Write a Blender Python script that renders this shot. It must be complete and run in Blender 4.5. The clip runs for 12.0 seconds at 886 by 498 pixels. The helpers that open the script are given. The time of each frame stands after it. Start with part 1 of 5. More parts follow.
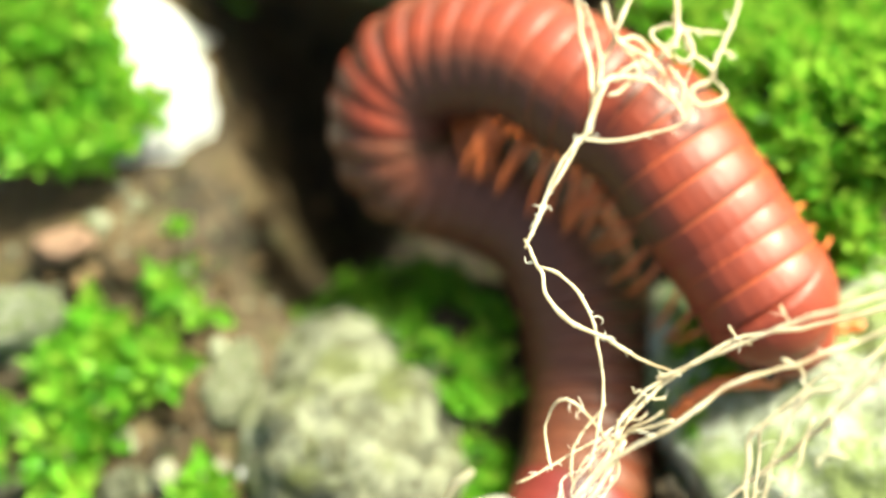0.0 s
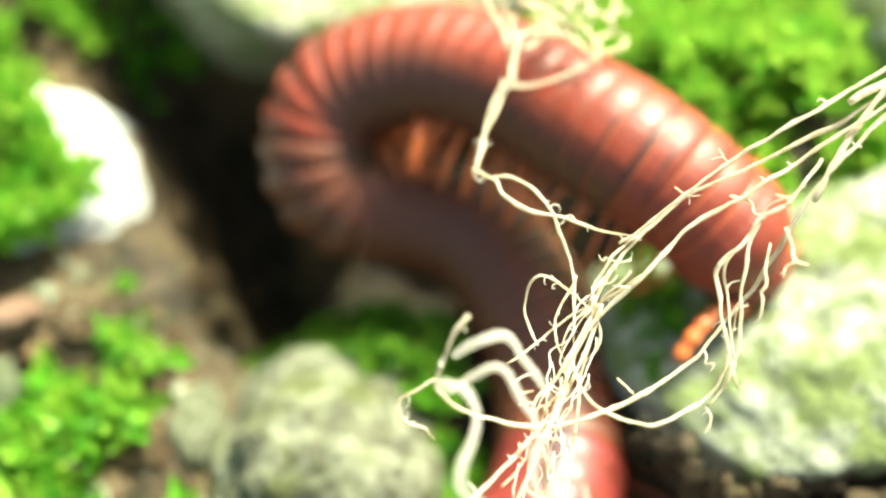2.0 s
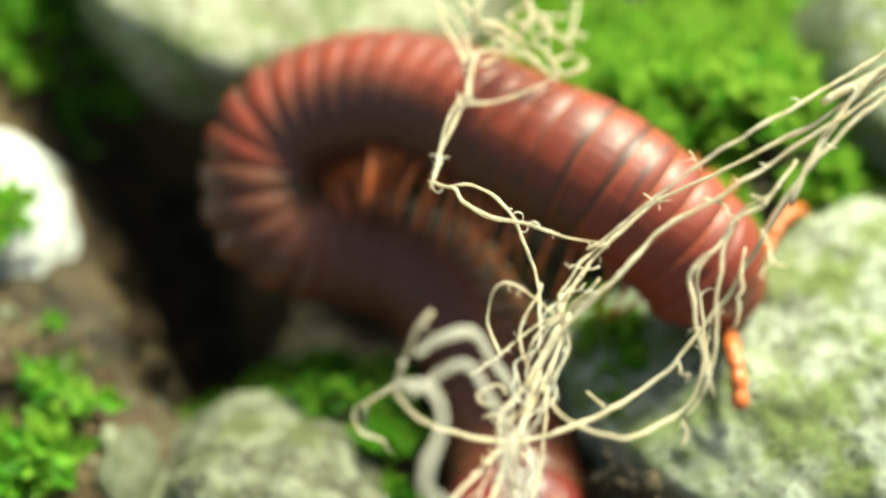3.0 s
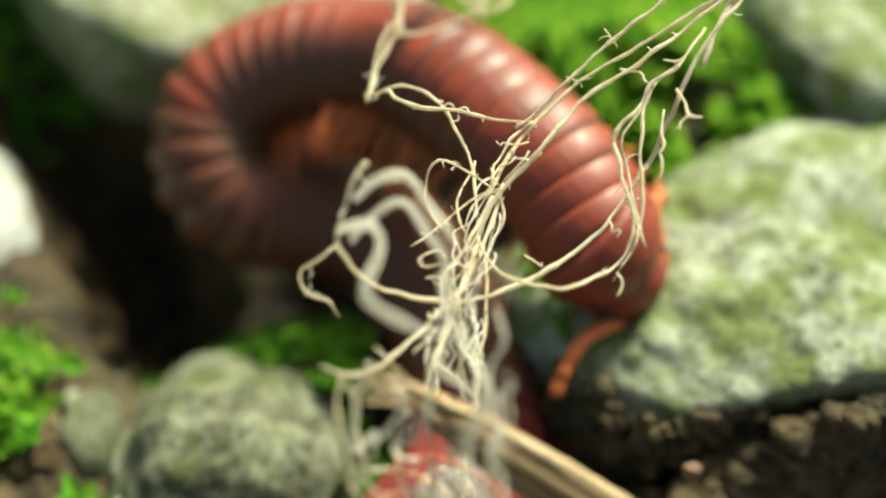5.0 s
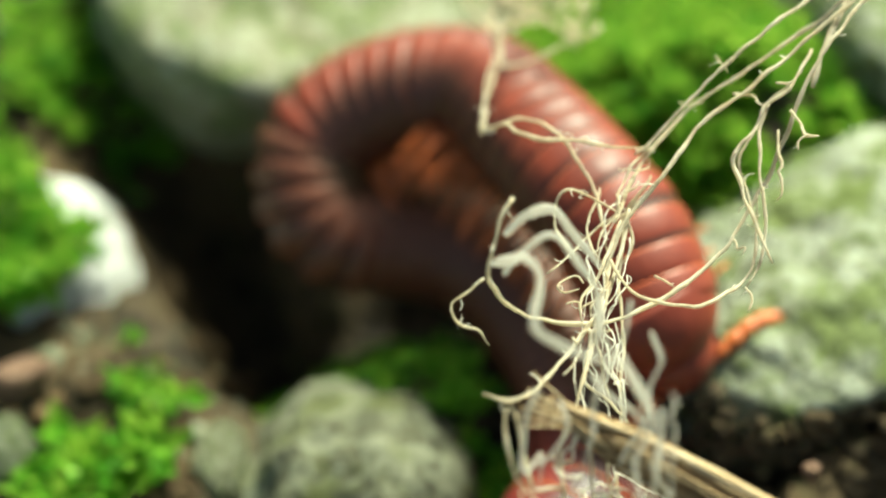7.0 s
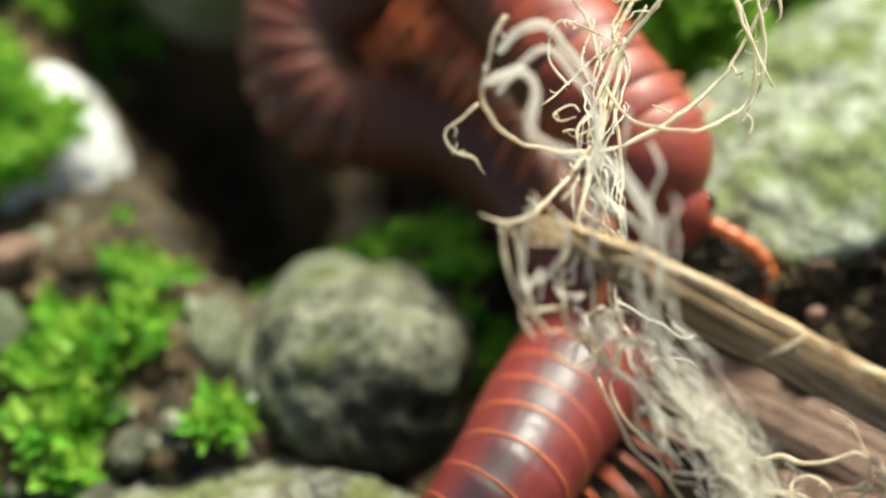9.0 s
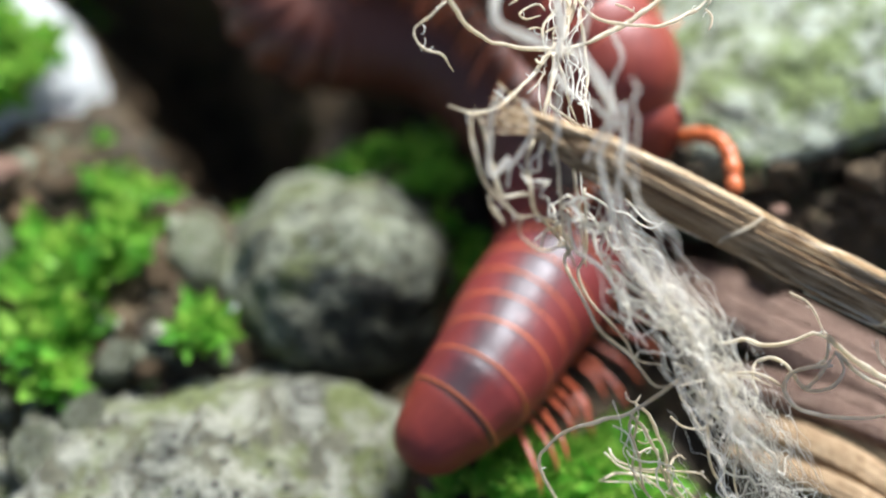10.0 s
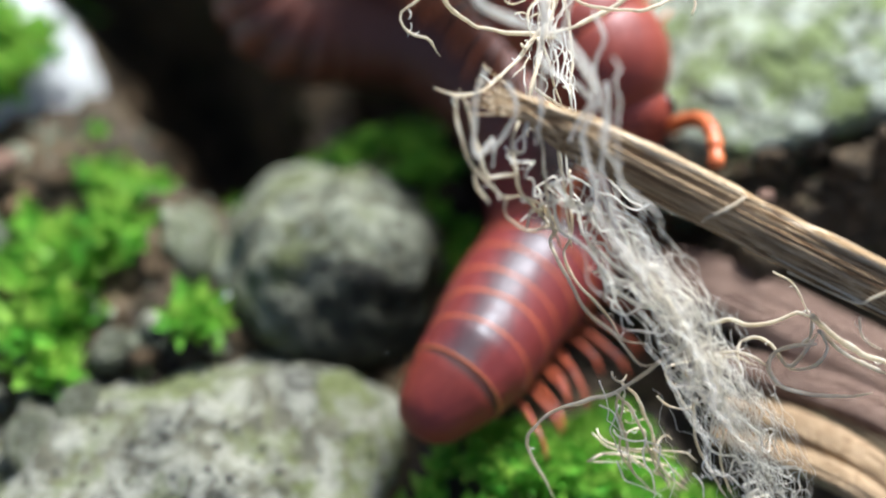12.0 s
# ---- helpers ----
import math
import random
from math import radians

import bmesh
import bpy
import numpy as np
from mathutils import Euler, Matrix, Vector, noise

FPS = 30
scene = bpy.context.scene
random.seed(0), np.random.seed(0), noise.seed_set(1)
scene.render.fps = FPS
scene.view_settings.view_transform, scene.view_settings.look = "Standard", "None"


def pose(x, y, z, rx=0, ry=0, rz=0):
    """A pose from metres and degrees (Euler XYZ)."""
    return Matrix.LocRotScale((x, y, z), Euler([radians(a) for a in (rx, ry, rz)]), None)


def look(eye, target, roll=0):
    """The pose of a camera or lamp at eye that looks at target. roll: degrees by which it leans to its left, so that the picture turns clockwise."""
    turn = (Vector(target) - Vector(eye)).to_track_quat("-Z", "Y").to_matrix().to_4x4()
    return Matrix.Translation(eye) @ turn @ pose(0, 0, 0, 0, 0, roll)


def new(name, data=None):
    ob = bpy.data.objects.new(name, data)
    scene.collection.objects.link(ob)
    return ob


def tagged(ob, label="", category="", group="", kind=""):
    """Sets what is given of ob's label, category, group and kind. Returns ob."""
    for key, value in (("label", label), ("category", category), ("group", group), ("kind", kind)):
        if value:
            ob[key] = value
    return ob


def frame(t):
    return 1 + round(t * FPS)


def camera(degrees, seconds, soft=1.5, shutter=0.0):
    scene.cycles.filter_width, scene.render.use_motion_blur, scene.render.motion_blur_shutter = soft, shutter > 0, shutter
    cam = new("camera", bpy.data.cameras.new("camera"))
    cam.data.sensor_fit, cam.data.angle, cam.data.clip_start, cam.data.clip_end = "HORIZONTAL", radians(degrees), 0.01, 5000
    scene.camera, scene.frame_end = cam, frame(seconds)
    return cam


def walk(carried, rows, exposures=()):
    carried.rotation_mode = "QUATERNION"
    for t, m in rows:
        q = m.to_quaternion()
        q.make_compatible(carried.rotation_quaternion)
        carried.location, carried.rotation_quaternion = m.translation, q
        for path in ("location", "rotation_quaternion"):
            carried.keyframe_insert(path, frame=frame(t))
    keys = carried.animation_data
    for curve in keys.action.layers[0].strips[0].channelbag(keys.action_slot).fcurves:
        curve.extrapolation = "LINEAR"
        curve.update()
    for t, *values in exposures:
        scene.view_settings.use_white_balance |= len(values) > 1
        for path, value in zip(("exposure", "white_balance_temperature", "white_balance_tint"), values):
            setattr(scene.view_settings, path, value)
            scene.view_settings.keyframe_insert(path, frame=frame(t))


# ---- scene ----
# Lengths below are written in centimetres; CM turns them into metres.
CM = 0.01
cam = camera(37.5, 12.0, soft=2.1, shutter=0.3)
cam.data.dof.use_dof = True
cam.data.dof.focus_distance = 3.72 * CM
cam.data.dof.aperture_fstop = 28.0
EYE, TILT = 5.0, -80.0
ROWS = [
    (0, 0.006, -0.010, -0.000, -0.02, 0.07, 0.06),
    (0.5, -0.029, -0.090, -0.261, -0.30, 2.56, 1.96),
    (1, -0.246, 0.105, -0.587, -0.83, 7.04, 5.42),
    (1.5, -0.291, -0.187, -0.796, -2.69, 8.97, 7.40),
    (2, -0.322, -0.090, -1.061, -4.33, 12.19, 9.25),
    (2.5, -0.385, 0.220, -1.086, -5.97, 16.42, 8.48),
    (3, -0.415, 0.211, -1.287, -7.44, 16.78, 9.87),
    (3.5, -0.403, 0.266, -1.433, -7.97, 18.63, 10.72),
    (5.5, -0.538, 0.291, -2.060, -7.06, 23.06, 15.70),
    (6, -0.813, 0.110, -2.001, -4.35, 23.92, 16.63),
    (6.5, -0.831, 0.057, -1.874, -5.73, 23.14, 16.77),
    (8.3, -0.828, 0.480, -1.977, -5.56, 22.58, 16.96),
    (8.5, -0.844, 0.423, -2.028, -5.62, 21.94, 17.19),
    (9, -0.900, 0.357, -2.174, -5.36, 21.26, 18.29),
    (9.5, -0.929, 0.321, -2.279, -5.63, 20.26, 18.90),
    (10, -0.942, 0.314, -2.398, -5.60, 19.60, 19.52),
    (10.5, -0.966, 0.274, -2.463, -5.86, 19.50, 19.93),
    (11, -0.919, 0.263, -2.427, -5.83, 19.88, 19.51),
    (11.5, -0.930, 0.273, -2.434, -5.55, 20.26, 19.54),
    (12, -0.933, 0.296, -2.489, -5.40, 20.00, 19.80),
]
EXPOSURES = [(0.0, 2.08, 7100, -6), (2.1, 2.24, 6900, -8), (2.6, 1.42, 6700, -11), (3.0, 1.52, 6900, -11), (3.5, 1.3, 7000, -9), (5.5, 1.25, 7000, -10), (6.0, 1.25, 6600, -14), (6.6, 1.25, 6700, -14), (8.6, 1.3, 7000, -7), (9.5, 1.3, 5600, 11), (12.0, 1.3, 5450, 12)]
walk(cam, [(t, pose(0, 0, EYE * CM, TILT) @ pose(CM * x, CM * y, CM * z, 90 + pitch, roll, yaw)) for t, x, y, z, yaw, pitch, roll in ROWS], EXPOSURES)

# ---- light ----
SUN = Vector((0.52, 0.58, 0.8)).normalized()
world = bpy.data.worlds.new("sky")
scene.world = world
world.use_nodes = True
_n = world.node_tree.nodes
_sky = _n.new("ShaderNodeTexSky")
_sky.sky_type, _sky.sun_disc = "NISHITA", False
_sky.dust_density, _sky.ozone_density = 5.0, 0.2
_sky.sun_elevation = math.asin(SUN.z)
_sky.sun_rotation = math.atan2(SUN.x, SUN.y)
_n["Background"].inputs[1].default_value = 0.066
world.node_tree.links.new(_sky.outputs[0], _n["Background"].inputs[0])
sun = new("sun", bpy.data.lights.new("sun", "SUN"))
sun.data.energy, sun.data.angle, sun.data.color = 4.3, radians(12), (1.0, 0.95, 0.86)
sun.matrix_world = look(SUN, (0, 0, 0))


# ---- materials ----
class Mat:
    """A small builder of node materials."""

    def __init__(self, name, rough=0.6, spec=0.5):
        self.m = bpy.data.materials.new(name)
        self.m.use_nodes = True
        self.t = self.m.node_tree
        self.b = self.t.nodes["Principled BSDF"]
        self.b.inputs["Roughness"].default_value = rough
        self.b.inputs["Specular IOR Level"].default_value = spec
        self.obj = self.t.nodes.new("ShaderNodeTexCoord").outputs["Object"]
        self.geo = self.t.nodes.new("ShaderNodeNewGeometry")

    def noise(self, per_cm, detail=4.0, rough=0.55, vec=None, stretch=None, distortion=0.0):
        n = self.t.nodes.new("ShaderNodeTexNoise")
        n.inputs["Scale"].default_value = per_cm * 100
        n.inputs["Detail"].default_value, n.inputs["Roughness"].default_value = detail, rough
        n.inputs["Distortion"].default_value = distortion
        src = vec or self.obj
        if stretch:
            mp = self.t.nodes.new("ShaderNodeMapping")
            mp.inputs["Scale"].default_value = stretch
            self.t.links.new(src, mp.inputs[0])
            src = mp.outputs[0]
        self.t.links.new(src, n.inputs["Vector"])
        return n.outputs["Fac"]

    def voronoi(self, per_cm, feature="F1"):
        n = self.t.nodes.new("ShaderNodeTexVoronoi")
        n.feature = feature
        n.inputs["Scale"].default_value = per_cm * 100
        self.t.links.new(self.obj, n.inputs["Vector"])
        return n.outputs["Distance"]

    def ramp(self, fac, *stops):
        r = self.t.nodes.new("ShaderNodeValToRGB")
        e = r.color_ramp.elements
        while len(e) < len(stops):
            e.new(0.5)
        for k, (p, c) in zip(e, stops):
            k.position = p
            k.color = (*c, 1) if isinstance(c, tuple) else (c, c, c, 1)
        self.t.links.new(fac, r.inputs[0])
        return r.outputs[0]

    def mix(self, fac, a, b, kind="MIX"):
        n = self.t.nodes.new("ShaderNodeMix")
        n.data_type, n.blend_type = "RGBA", kind
        for sock, v in ((n.inputs[0], fac), (n.inputs[6], a), (n.inputs[7], b)):
            if isinstance(v, (int, float)):
                sock.default_value = v
            elif isinstance(v, tuple):
                sock.default_value = (*v, 1)
            else:
                self.t.links.new(v, sock)
        return n.outputs[2]

    def math(self, op, a, b=0.0):
        n = self.t.nodes.new("ShaderNodeMath")
        n.operation = op
        for sock, v in zip(n.inputs, (a, b)):
            if isinstance(v, (int, float)):
                sock.default_value = v
            else:
                self.t.links.new(v, sock)
        return n.outputs[0]

    def axis(self, name, src=None):
        n = self.t.nodes.new("ShaderNodeSeparateXYZ")
        self.t.links.new(src or self.obj, n.inputs[0])
        return n.outputs[name]

    def island(self):
        return self.geo.outputs["Random Per Island"]

    def color(self, c):
        if isinstance(c, tuple):
            self.b.inputs["Base Color"].default_value = (*c, 1)
        else:
            self.t.links.new(c, self.b.inputs["Base Color"])
        return self

    def rough(self, fac):
        self.t.links.new(fac, self.b.inputs["Roughness"])
        return self

    def bump(self, fac, cm, strength=1.0):
        n = self.t.nodes.new("ShaderNodeBump")
        n.inputs["Strength"].default_value, n.inputs["Distance"].default_value = strength, cm * CM
        self.t.links.new(fac, n.inputs["Height"])
        self.t.links.new(n.outputs[0], self.b.inputs["Normal"])
        return self

    def set(self, **values):
        for k, v in values.items():
            self.b.inputs[k.replace("_", " ")].default_value = v
        return self

    def see_through(self, colour, amount):
        """Light that shines through thin leaves."""
        tr = self.t.nodes.new("ShaderNodeBsdfTranslucent")
        mx = self.t.nodes.new("ShaderNodeMixShader")
        mx.inputs[0].default_value = amount
        if isinstance(colour, tuple):
            tr.inputs[0].default_value = (*colour, 1)
        else:
            self.t.links.new(colour, tr.inputs[0])
        out = self.t.nodes["Material Output"]
        self.t.links.new(self.b.outputs[0], mx.inputs[1])
        self.t.links.new(tr.outputs[0], mx.inputs[2])
        self.t.links.new(mx.outputs[0], out.inputs[0])
        return self


def stone_material(name, pale, mid, dark, green, moss_from=0.52, scale=1.0, wash=0.75, pits=22, pit=0.3, blotch=0.6, dark_patch=None):
    """Weathered stone: mineral patches, crusty lichen, green film, pits and fine grit."""
    m = Mat(name, 0.85, 0.3)
    big, fine, grit = m.noise(2.2 * scale, 6, 0.62, distortion=0.6), m.noise(14 * scale, 6, 0.7), m.noise(60, 3, 0.6)
    c = m.ramp(big, (0.36, dark), (0.5, mid), (0.64, pale))
    c = m.mix(m.ramp(fine, (0.38, 0.0), (0.66, wash)), c, m.mix(0.5, pale, mid))
    crust = m.math("ADD", m.noise(7 * scale, 5, 0.7, distortion=0.8), m.math("MULTIPLY", fine, 0.25))
    c = m.mix(m.ramp(crust, (0.58, 0.0), (0.66, blotch), (0.8, 0.9 * blotch)), c, tuple(min(0.85, 1.25 * v) for v in pale))
    c = m.mix(m.ramp(crust, (0.36, 0.7 * blotch), (0.47, 0.0)), c, dark)
    c = m.mix(m.ramp(m.noise(5 * scale, 5, 0.65), (moss_from, 0.0), (moss_from + 0.12, 0.85)), c, m.mix(m.ramp(grit, (0.4, 0.0), (0.6, 1.0)), green, tuple(0.5 * v for v in green)))
    c = m.mix(m.ramp(m.math("ADD", m.voronoi(pits), m.math("MULTIPLY", m.noise(9, 4), 0.3)), (pit - 0.06, 0.85), (pit + 0.14, 0.0)), c, tuple(0.6 * v for v in dark))
    if dark_patch:  # a ragged blackish patch round one point of the stone
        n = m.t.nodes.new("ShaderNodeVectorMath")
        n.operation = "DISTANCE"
        n.inputs[1].default_value = [v * CM for v in dark_patch[0]]
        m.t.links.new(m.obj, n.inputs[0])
        far = m.math("ADD", m.math("MULTIPLY", n.outputs["Value"], 0.5 / (dark_patch[1] * CM)), m.math("MULTIPLY", m.math("ADD", m.noise(5, 5, 0.7), m.noise(16, 4, 0.7)), 0.35))
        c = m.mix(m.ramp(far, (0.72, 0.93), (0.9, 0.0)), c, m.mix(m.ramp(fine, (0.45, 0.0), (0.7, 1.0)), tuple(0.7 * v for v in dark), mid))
    c = m.mix(0.45, c, m.ramp(grit, (0.3, 0.2), (0.7, 1.0)), "MULTIPLY")
    m.color(c)
    return m.bump(m.math("ADD", m.math("ADD", m.math("MULTIPLY", fine, 0.8), m.math("MULTIPLY", grit, 0.4)), m.math("MULTIPLY", crust, 0.6)), 0.035, 1.0).m


STONE_PALE = stone_material("lichen_limestone", (0.43, 0.46, 0.36), (0.28, 0.31, 0.2), (0.06, 0.07, 0.035), (0.22, 0.29, 0.065), 0.44)
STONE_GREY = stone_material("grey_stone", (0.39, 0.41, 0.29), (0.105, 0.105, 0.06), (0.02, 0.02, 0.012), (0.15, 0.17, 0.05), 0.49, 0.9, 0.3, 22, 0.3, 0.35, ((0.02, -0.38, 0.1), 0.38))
STONE_SLAB = stone_material("slab_stone", (0.3, 0.3, 0.23), (0.12, 0.115, 0.07), (0.022, 0.02, 0.015), (0.15, 0.175, 0.045), 0.48, 0.8, 0.15, 16, 0.33, 0.6)
STONE_BACK = stone_material("green_limestone", (0.47, 0.49, 0.35), (0.27, 0.26, 0.15), (0.08, 0.07, 0.04), (0.25, 0.32, 0.1), 0.46)
STONE_WHITE = stone_material("white_stone", (0.74, 0.76, 0.71), (0.58, 0.6, 0.54), (0.5, 0.53, 0.45), (0.5, 0.58, 0.36), 0.62)
STONE_RED = stone_material("reddish_pebble", (0.6, 0.4, 0.28), (0.48, 0.26, 0.16), (0.25, 0.12, 0.08), (0.4, 0.3, 0.16), 0.65)


def soil_material():
    m = Mat("damp_soil", 0.9, 0.25)
    big, mid, fine = m.noise(1.6, 5, 0.6), m.noise(9, 5, 0.7), m.noise(45, 4, 0.65)
    c = m.ramp(mid, (0.3, (0.01, 0.009, 0.007)), (0.5, (0.035, 0.028, 0.018)), (0.72, (0.13, 0.098, 0.06)))
    c = m.mix(m.ramp(big, (0.42, 0.0), (0.62, 0.7)), c, m.ramp(fine, (0.3, (0.06, 0.043, 0.02)), (0.7, (0.26, 0.18, 0.09))))
    c = m.mix(m.ramp(m.noise(6, 4), (0.56, 0.0), (0.7, 0.6)), c, (0.06, 0.085, 0.02))
    m.color(c)
    return m.bump(m.math("ADD", mid, m.math("MULTIPLY", fine, 0.5)), 0.05, 1.0).m


SOIL = soil_material()


def earth_material():
    m = Mat("tan_earth_crumb", 0.9, 0.25)
    mid, fine = m.noise(6, 5, 0.65), m.noise(40, 4, 0.65)
    c = m.ramp(mid, (0.3, (0.05, 0.034, 0.016)), (0.5, (0.16, 0.105, 0.05)), (0.72, (0.34, 0.24, 0.125)))
    m.color(m.mix(0.5, c, m.ramp(fine, (0.3, 0.3), (0.7, 1.0)), "MULTIPLY"))
    return m.bump(m.math("ADD", mid, fine), 0.04, 1.0).m


EARTH = earth_material()


def moss_material(name, deep, light, tip):
    m = Mat(name, 0.45, 0.4)
    c = m.ramp(m.island(), (0.0, deep), (0.55, light), (1.0, tip))
    c = m.mix(m.ramp(m.noise(3.0, 3), (0.4, 0.0), (0.65, 0.6)), c, light)
    m.color(c)
    return m.see_through(m.mix(0.6, c, tip), 0.46).m


MOSS = moss_material("moss_leaf", (0.016, 0.1, 0.008), (0.12, 0.37, 0.025), (0.42, 0.6, 0.09))


def shell_material(name, base, dark, light, gloss=0.3, saddle=1.0, coat=0.3, flank_shade=None):
    """Horny ring armour: red brown with a dusky patch along the back and, on some rings, shade painted onto the flanks.
    """
    m = Mat(name, gloss, 0.5)
    x, z = m.axis("X"), m.axis("Z")
    side = m.math("ABSOLUTE", m.math("ARCTAN2", x, z))
    patch = m.ramp(m.math("ADD", m.math("MULTIPLY", side, 0.9), m.math("MULTIPLY", m.noise(7, 4, 0.7), 0.8)), (0.42, 0.95 * saddle), (0.62, 0.6 * saddle), (0.85, 0.0))
    c = m.mix(m.ramp(m.noise(14, 4), (0.35, 0.0), (0.7, 0.7)), base, light)
    c = m.mix(m.ramp(side, (0.45, 0.0), (0.85, 0.6)), c, light)
    c = m.mix(patch, c, dark)
    # Darkens the flanks: shade on the coil's inner side put into the colour.
    if flank_shade:
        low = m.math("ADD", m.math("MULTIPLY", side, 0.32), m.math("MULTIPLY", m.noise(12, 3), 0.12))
        c = m.mix(m.ramp(low, (0.3, 0.0), (0.46, 0.9)), c, flank_shade)
    c = m.mix(m.ramp(m.math("ADD", m.voronoi(26), m.math("MULTIPLY", m.noise(8, 2), 0.1)), (0.08, 0.7), (0.13, 0.0)), c, tuple(min(1, 1.6 * v + 0.1) for v in light))
    m.color(c)
    m.rough(m.ramp(m.noise(20, 4), (0.3, gloss - 0.08), (0.7, gloss + 0.14)))
    m.set(Coat_Weight=coat, Coat_Roughness=0.42, Subsurface_Weight=0.0)
    return m.bump(m.noise(30, 3, stretch=(1, 0.15, 1)), 0.006, 0.6).m


SHELL = shell_material("red_shell", (0.125, 0.015, 0.013), (0.022, 0.01, 0.012), (0.165, 0.02, 0.014), 0.47, 0.9, 0.15)
# Browner copy for coil rings 12 to 33, with the shade there painted in.
SHELL_SHADED = shell_material("shaded_red_shell", (0.105, 0.029, 0.012), (0.05, 0.023, 0.009), (0.15, 0.039, 0.016), 0.5, 0.3, 0.1, (0.05, 0.026, 0.01))
SHELL_HEAD = shell_material("head_shell", (0.155, 0.021, 0.009), (0.1, 0.02, 0.014), (0.22, 0.032, 0.012), 0.5, 0.0, 0.12)
SHELL_TAIL = shell_material("tail_shell", (0.15, 0.017, 0.009), (0.1, 0.016, 0.012), (0.21, 0.028, 0.012), 0.55, 0.0, 0.05)
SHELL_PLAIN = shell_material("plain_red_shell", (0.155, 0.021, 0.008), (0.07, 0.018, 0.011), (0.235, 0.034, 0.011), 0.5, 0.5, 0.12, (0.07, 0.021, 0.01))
SHELL_GROOVE = Mat("ring_groove", 0.5).color((0.07, 0.02, 0.012)).m
SHELL_RIM = Mat("ring_rim", 0.4).color((0.52, 0.14, 0.05)).m
SHELL_RIM_SOFT = Mat("soft_ring_rim", 0.4).color((0.36, 0.07, 0.024)).m


def leg_material(name, a, b):
    m = Mat(name, 0.35)
    m.color(m.ramp(m.noise(20, 3), (0.3, a), (0.7, b)))
    return m.m


LEG = leg_material("orange_antenna", (0.42, 0.09, 0.025), (0.62, 0.17, 0.045))
LEG_DARK = leg_material("red_brown_leg", (0.25, 0.05, 0.022), (0.42, 0.1, 0.036))
EYE_BLACK = Mat("eye_black", 0.2).color((0.02, 0.012, 0.01)).m


def root_material(name, a, b, c, through_light=0.5):
    m = Mat(name, 0.65, 0.35)
    col = m.ramp(m.noise(12, 4), (0.3, a), (0.5, b), (0.7, c))
    col = m.mix(m.ramp(m.noise(55, 3), (0.35, 0.5), (0.6, 0.0)), col, a)
    m.color(col)
    m.bump(m.noise(60, 3), 0.01, 0.5)
    return m.see_through(b, through_light).m


def glassy(material, amount):
    """Thin root skin that lets part of what lies behind show."""
    t = material.node_tree
    out = t.nodes["Material Output"]
    clear, mx = t.nodes.new("ShaderNodeBsdfTransparent"), t.nodes.new("ShaderNodeMixShader")
    mx.inputs[0].default_value = amount
    t.links.new(out.inputs[0].links[0].from_socket, mx.inputs[1])
    t.links.new(clear.outputs[0], mx.inputs[2])
    t.links.new(mx.outputs[0], out.inputs[0])
    return material


ROOT = root_material("dry_root", (0.54, 0.43, 0.28), (0.76, 0.69, 0.52), (0.87, 0.82, 0.69))
ROOT_WHITE = root_material("white_root_hair", (0.82, 0.76, 0.62), (0.92, 0.89, 0.8), (0.95, 0.94, 0.88), 0.6)
ROOT_PALE = glassy(root_material("pale_root", (0.76, 0.7, 0.56), (0.9, 0.87, 0.78), (0.95, 0.94, 0.88), 0.6), 0.55)


def stalk_material(name, dark, mid, pale, spread=0.08):
    """Fibrous straw with grooves along the local Y axis."""
    m = Mat(name, 0.75, 0.15)
    streak = m.noise(200, 3, 0.6, stretch=(1, 0.008, 1))
    c = m.ramp(streak, (0.5 - spread, dark), (0.5, mid), (0.49 + spread, pale))
    c = m.mix(m.ramp(m.noise(6, 4), (0.5, 0.0), (0.75, 0.35)), c, dark)
    m.color(c)
    return m.bump(streak, 0.015, 1.0).m


STALK = stalk_material("dry_stalk", (0.1, 0.055, 0.024), (0.37, 0.24, 0.115), (0.57, 0.42, 0.24))
STRAW = stalk_material("straw_edge", (0.34, 0.21, 0.09), (0.56, 0.41, 0.23), (0.74, 0.6, 0.4))
LEAF_DRY = stalk_material("dry_leaf", (0.07, 0.042, 0.03), (0.18, 0.115, 0.08), (0.32, 0.225, 0.165), 0.18)
LEAF_TAN = stalk_material("tan_dry_leaf", (0.14, 0.09, 0.045), (0.38, 0.26, 0.14), (0.56, 0.42, 0.25), 0.16)


# ---- building helpers ----
def lattice(p, seed=0):
    """Smooth value noise in -1..1 for an (n, 3) array."""
    p = np.asarray(p, float)
    i = np.floor(p).astype(np.int64)
    f = p - i
    f = f * f * (3 - 2 * f)
    out = np.zeros(len(p))
    for a in (0, 1):
        for b in (0, 1):
            for c in (0, 1):
                q = i + (a, b, c)
                h = (q[:, 0] * 374761393 + q[:, 1] * 668265263 + q[:, 2] * 2147483647 + seed * 1274126177) & 0x7FFFFFFF
                h = ((h ^ (h >> 13)) * 1274126177) & 0x7FFFFFFF
                h = (h ^ (h >> 16)) & 0xFFFF
                w = (f[:, 0] if a else 1 - f[:, 0]) * (f[:, 1] if b else 1 - f[:, 1]) * (f[:, 2] if c else 1 - f[:, 2])
                out += w * (h / 32767.5 - 1)
    return out


def fractal(p, octaves=4, seed=0, gain=0.5):
    p = np.asarray(p, float)
    return sum(gain**k * lattice(p * 2**k + 17.3 * k, seed + k) for k in range(octaves))


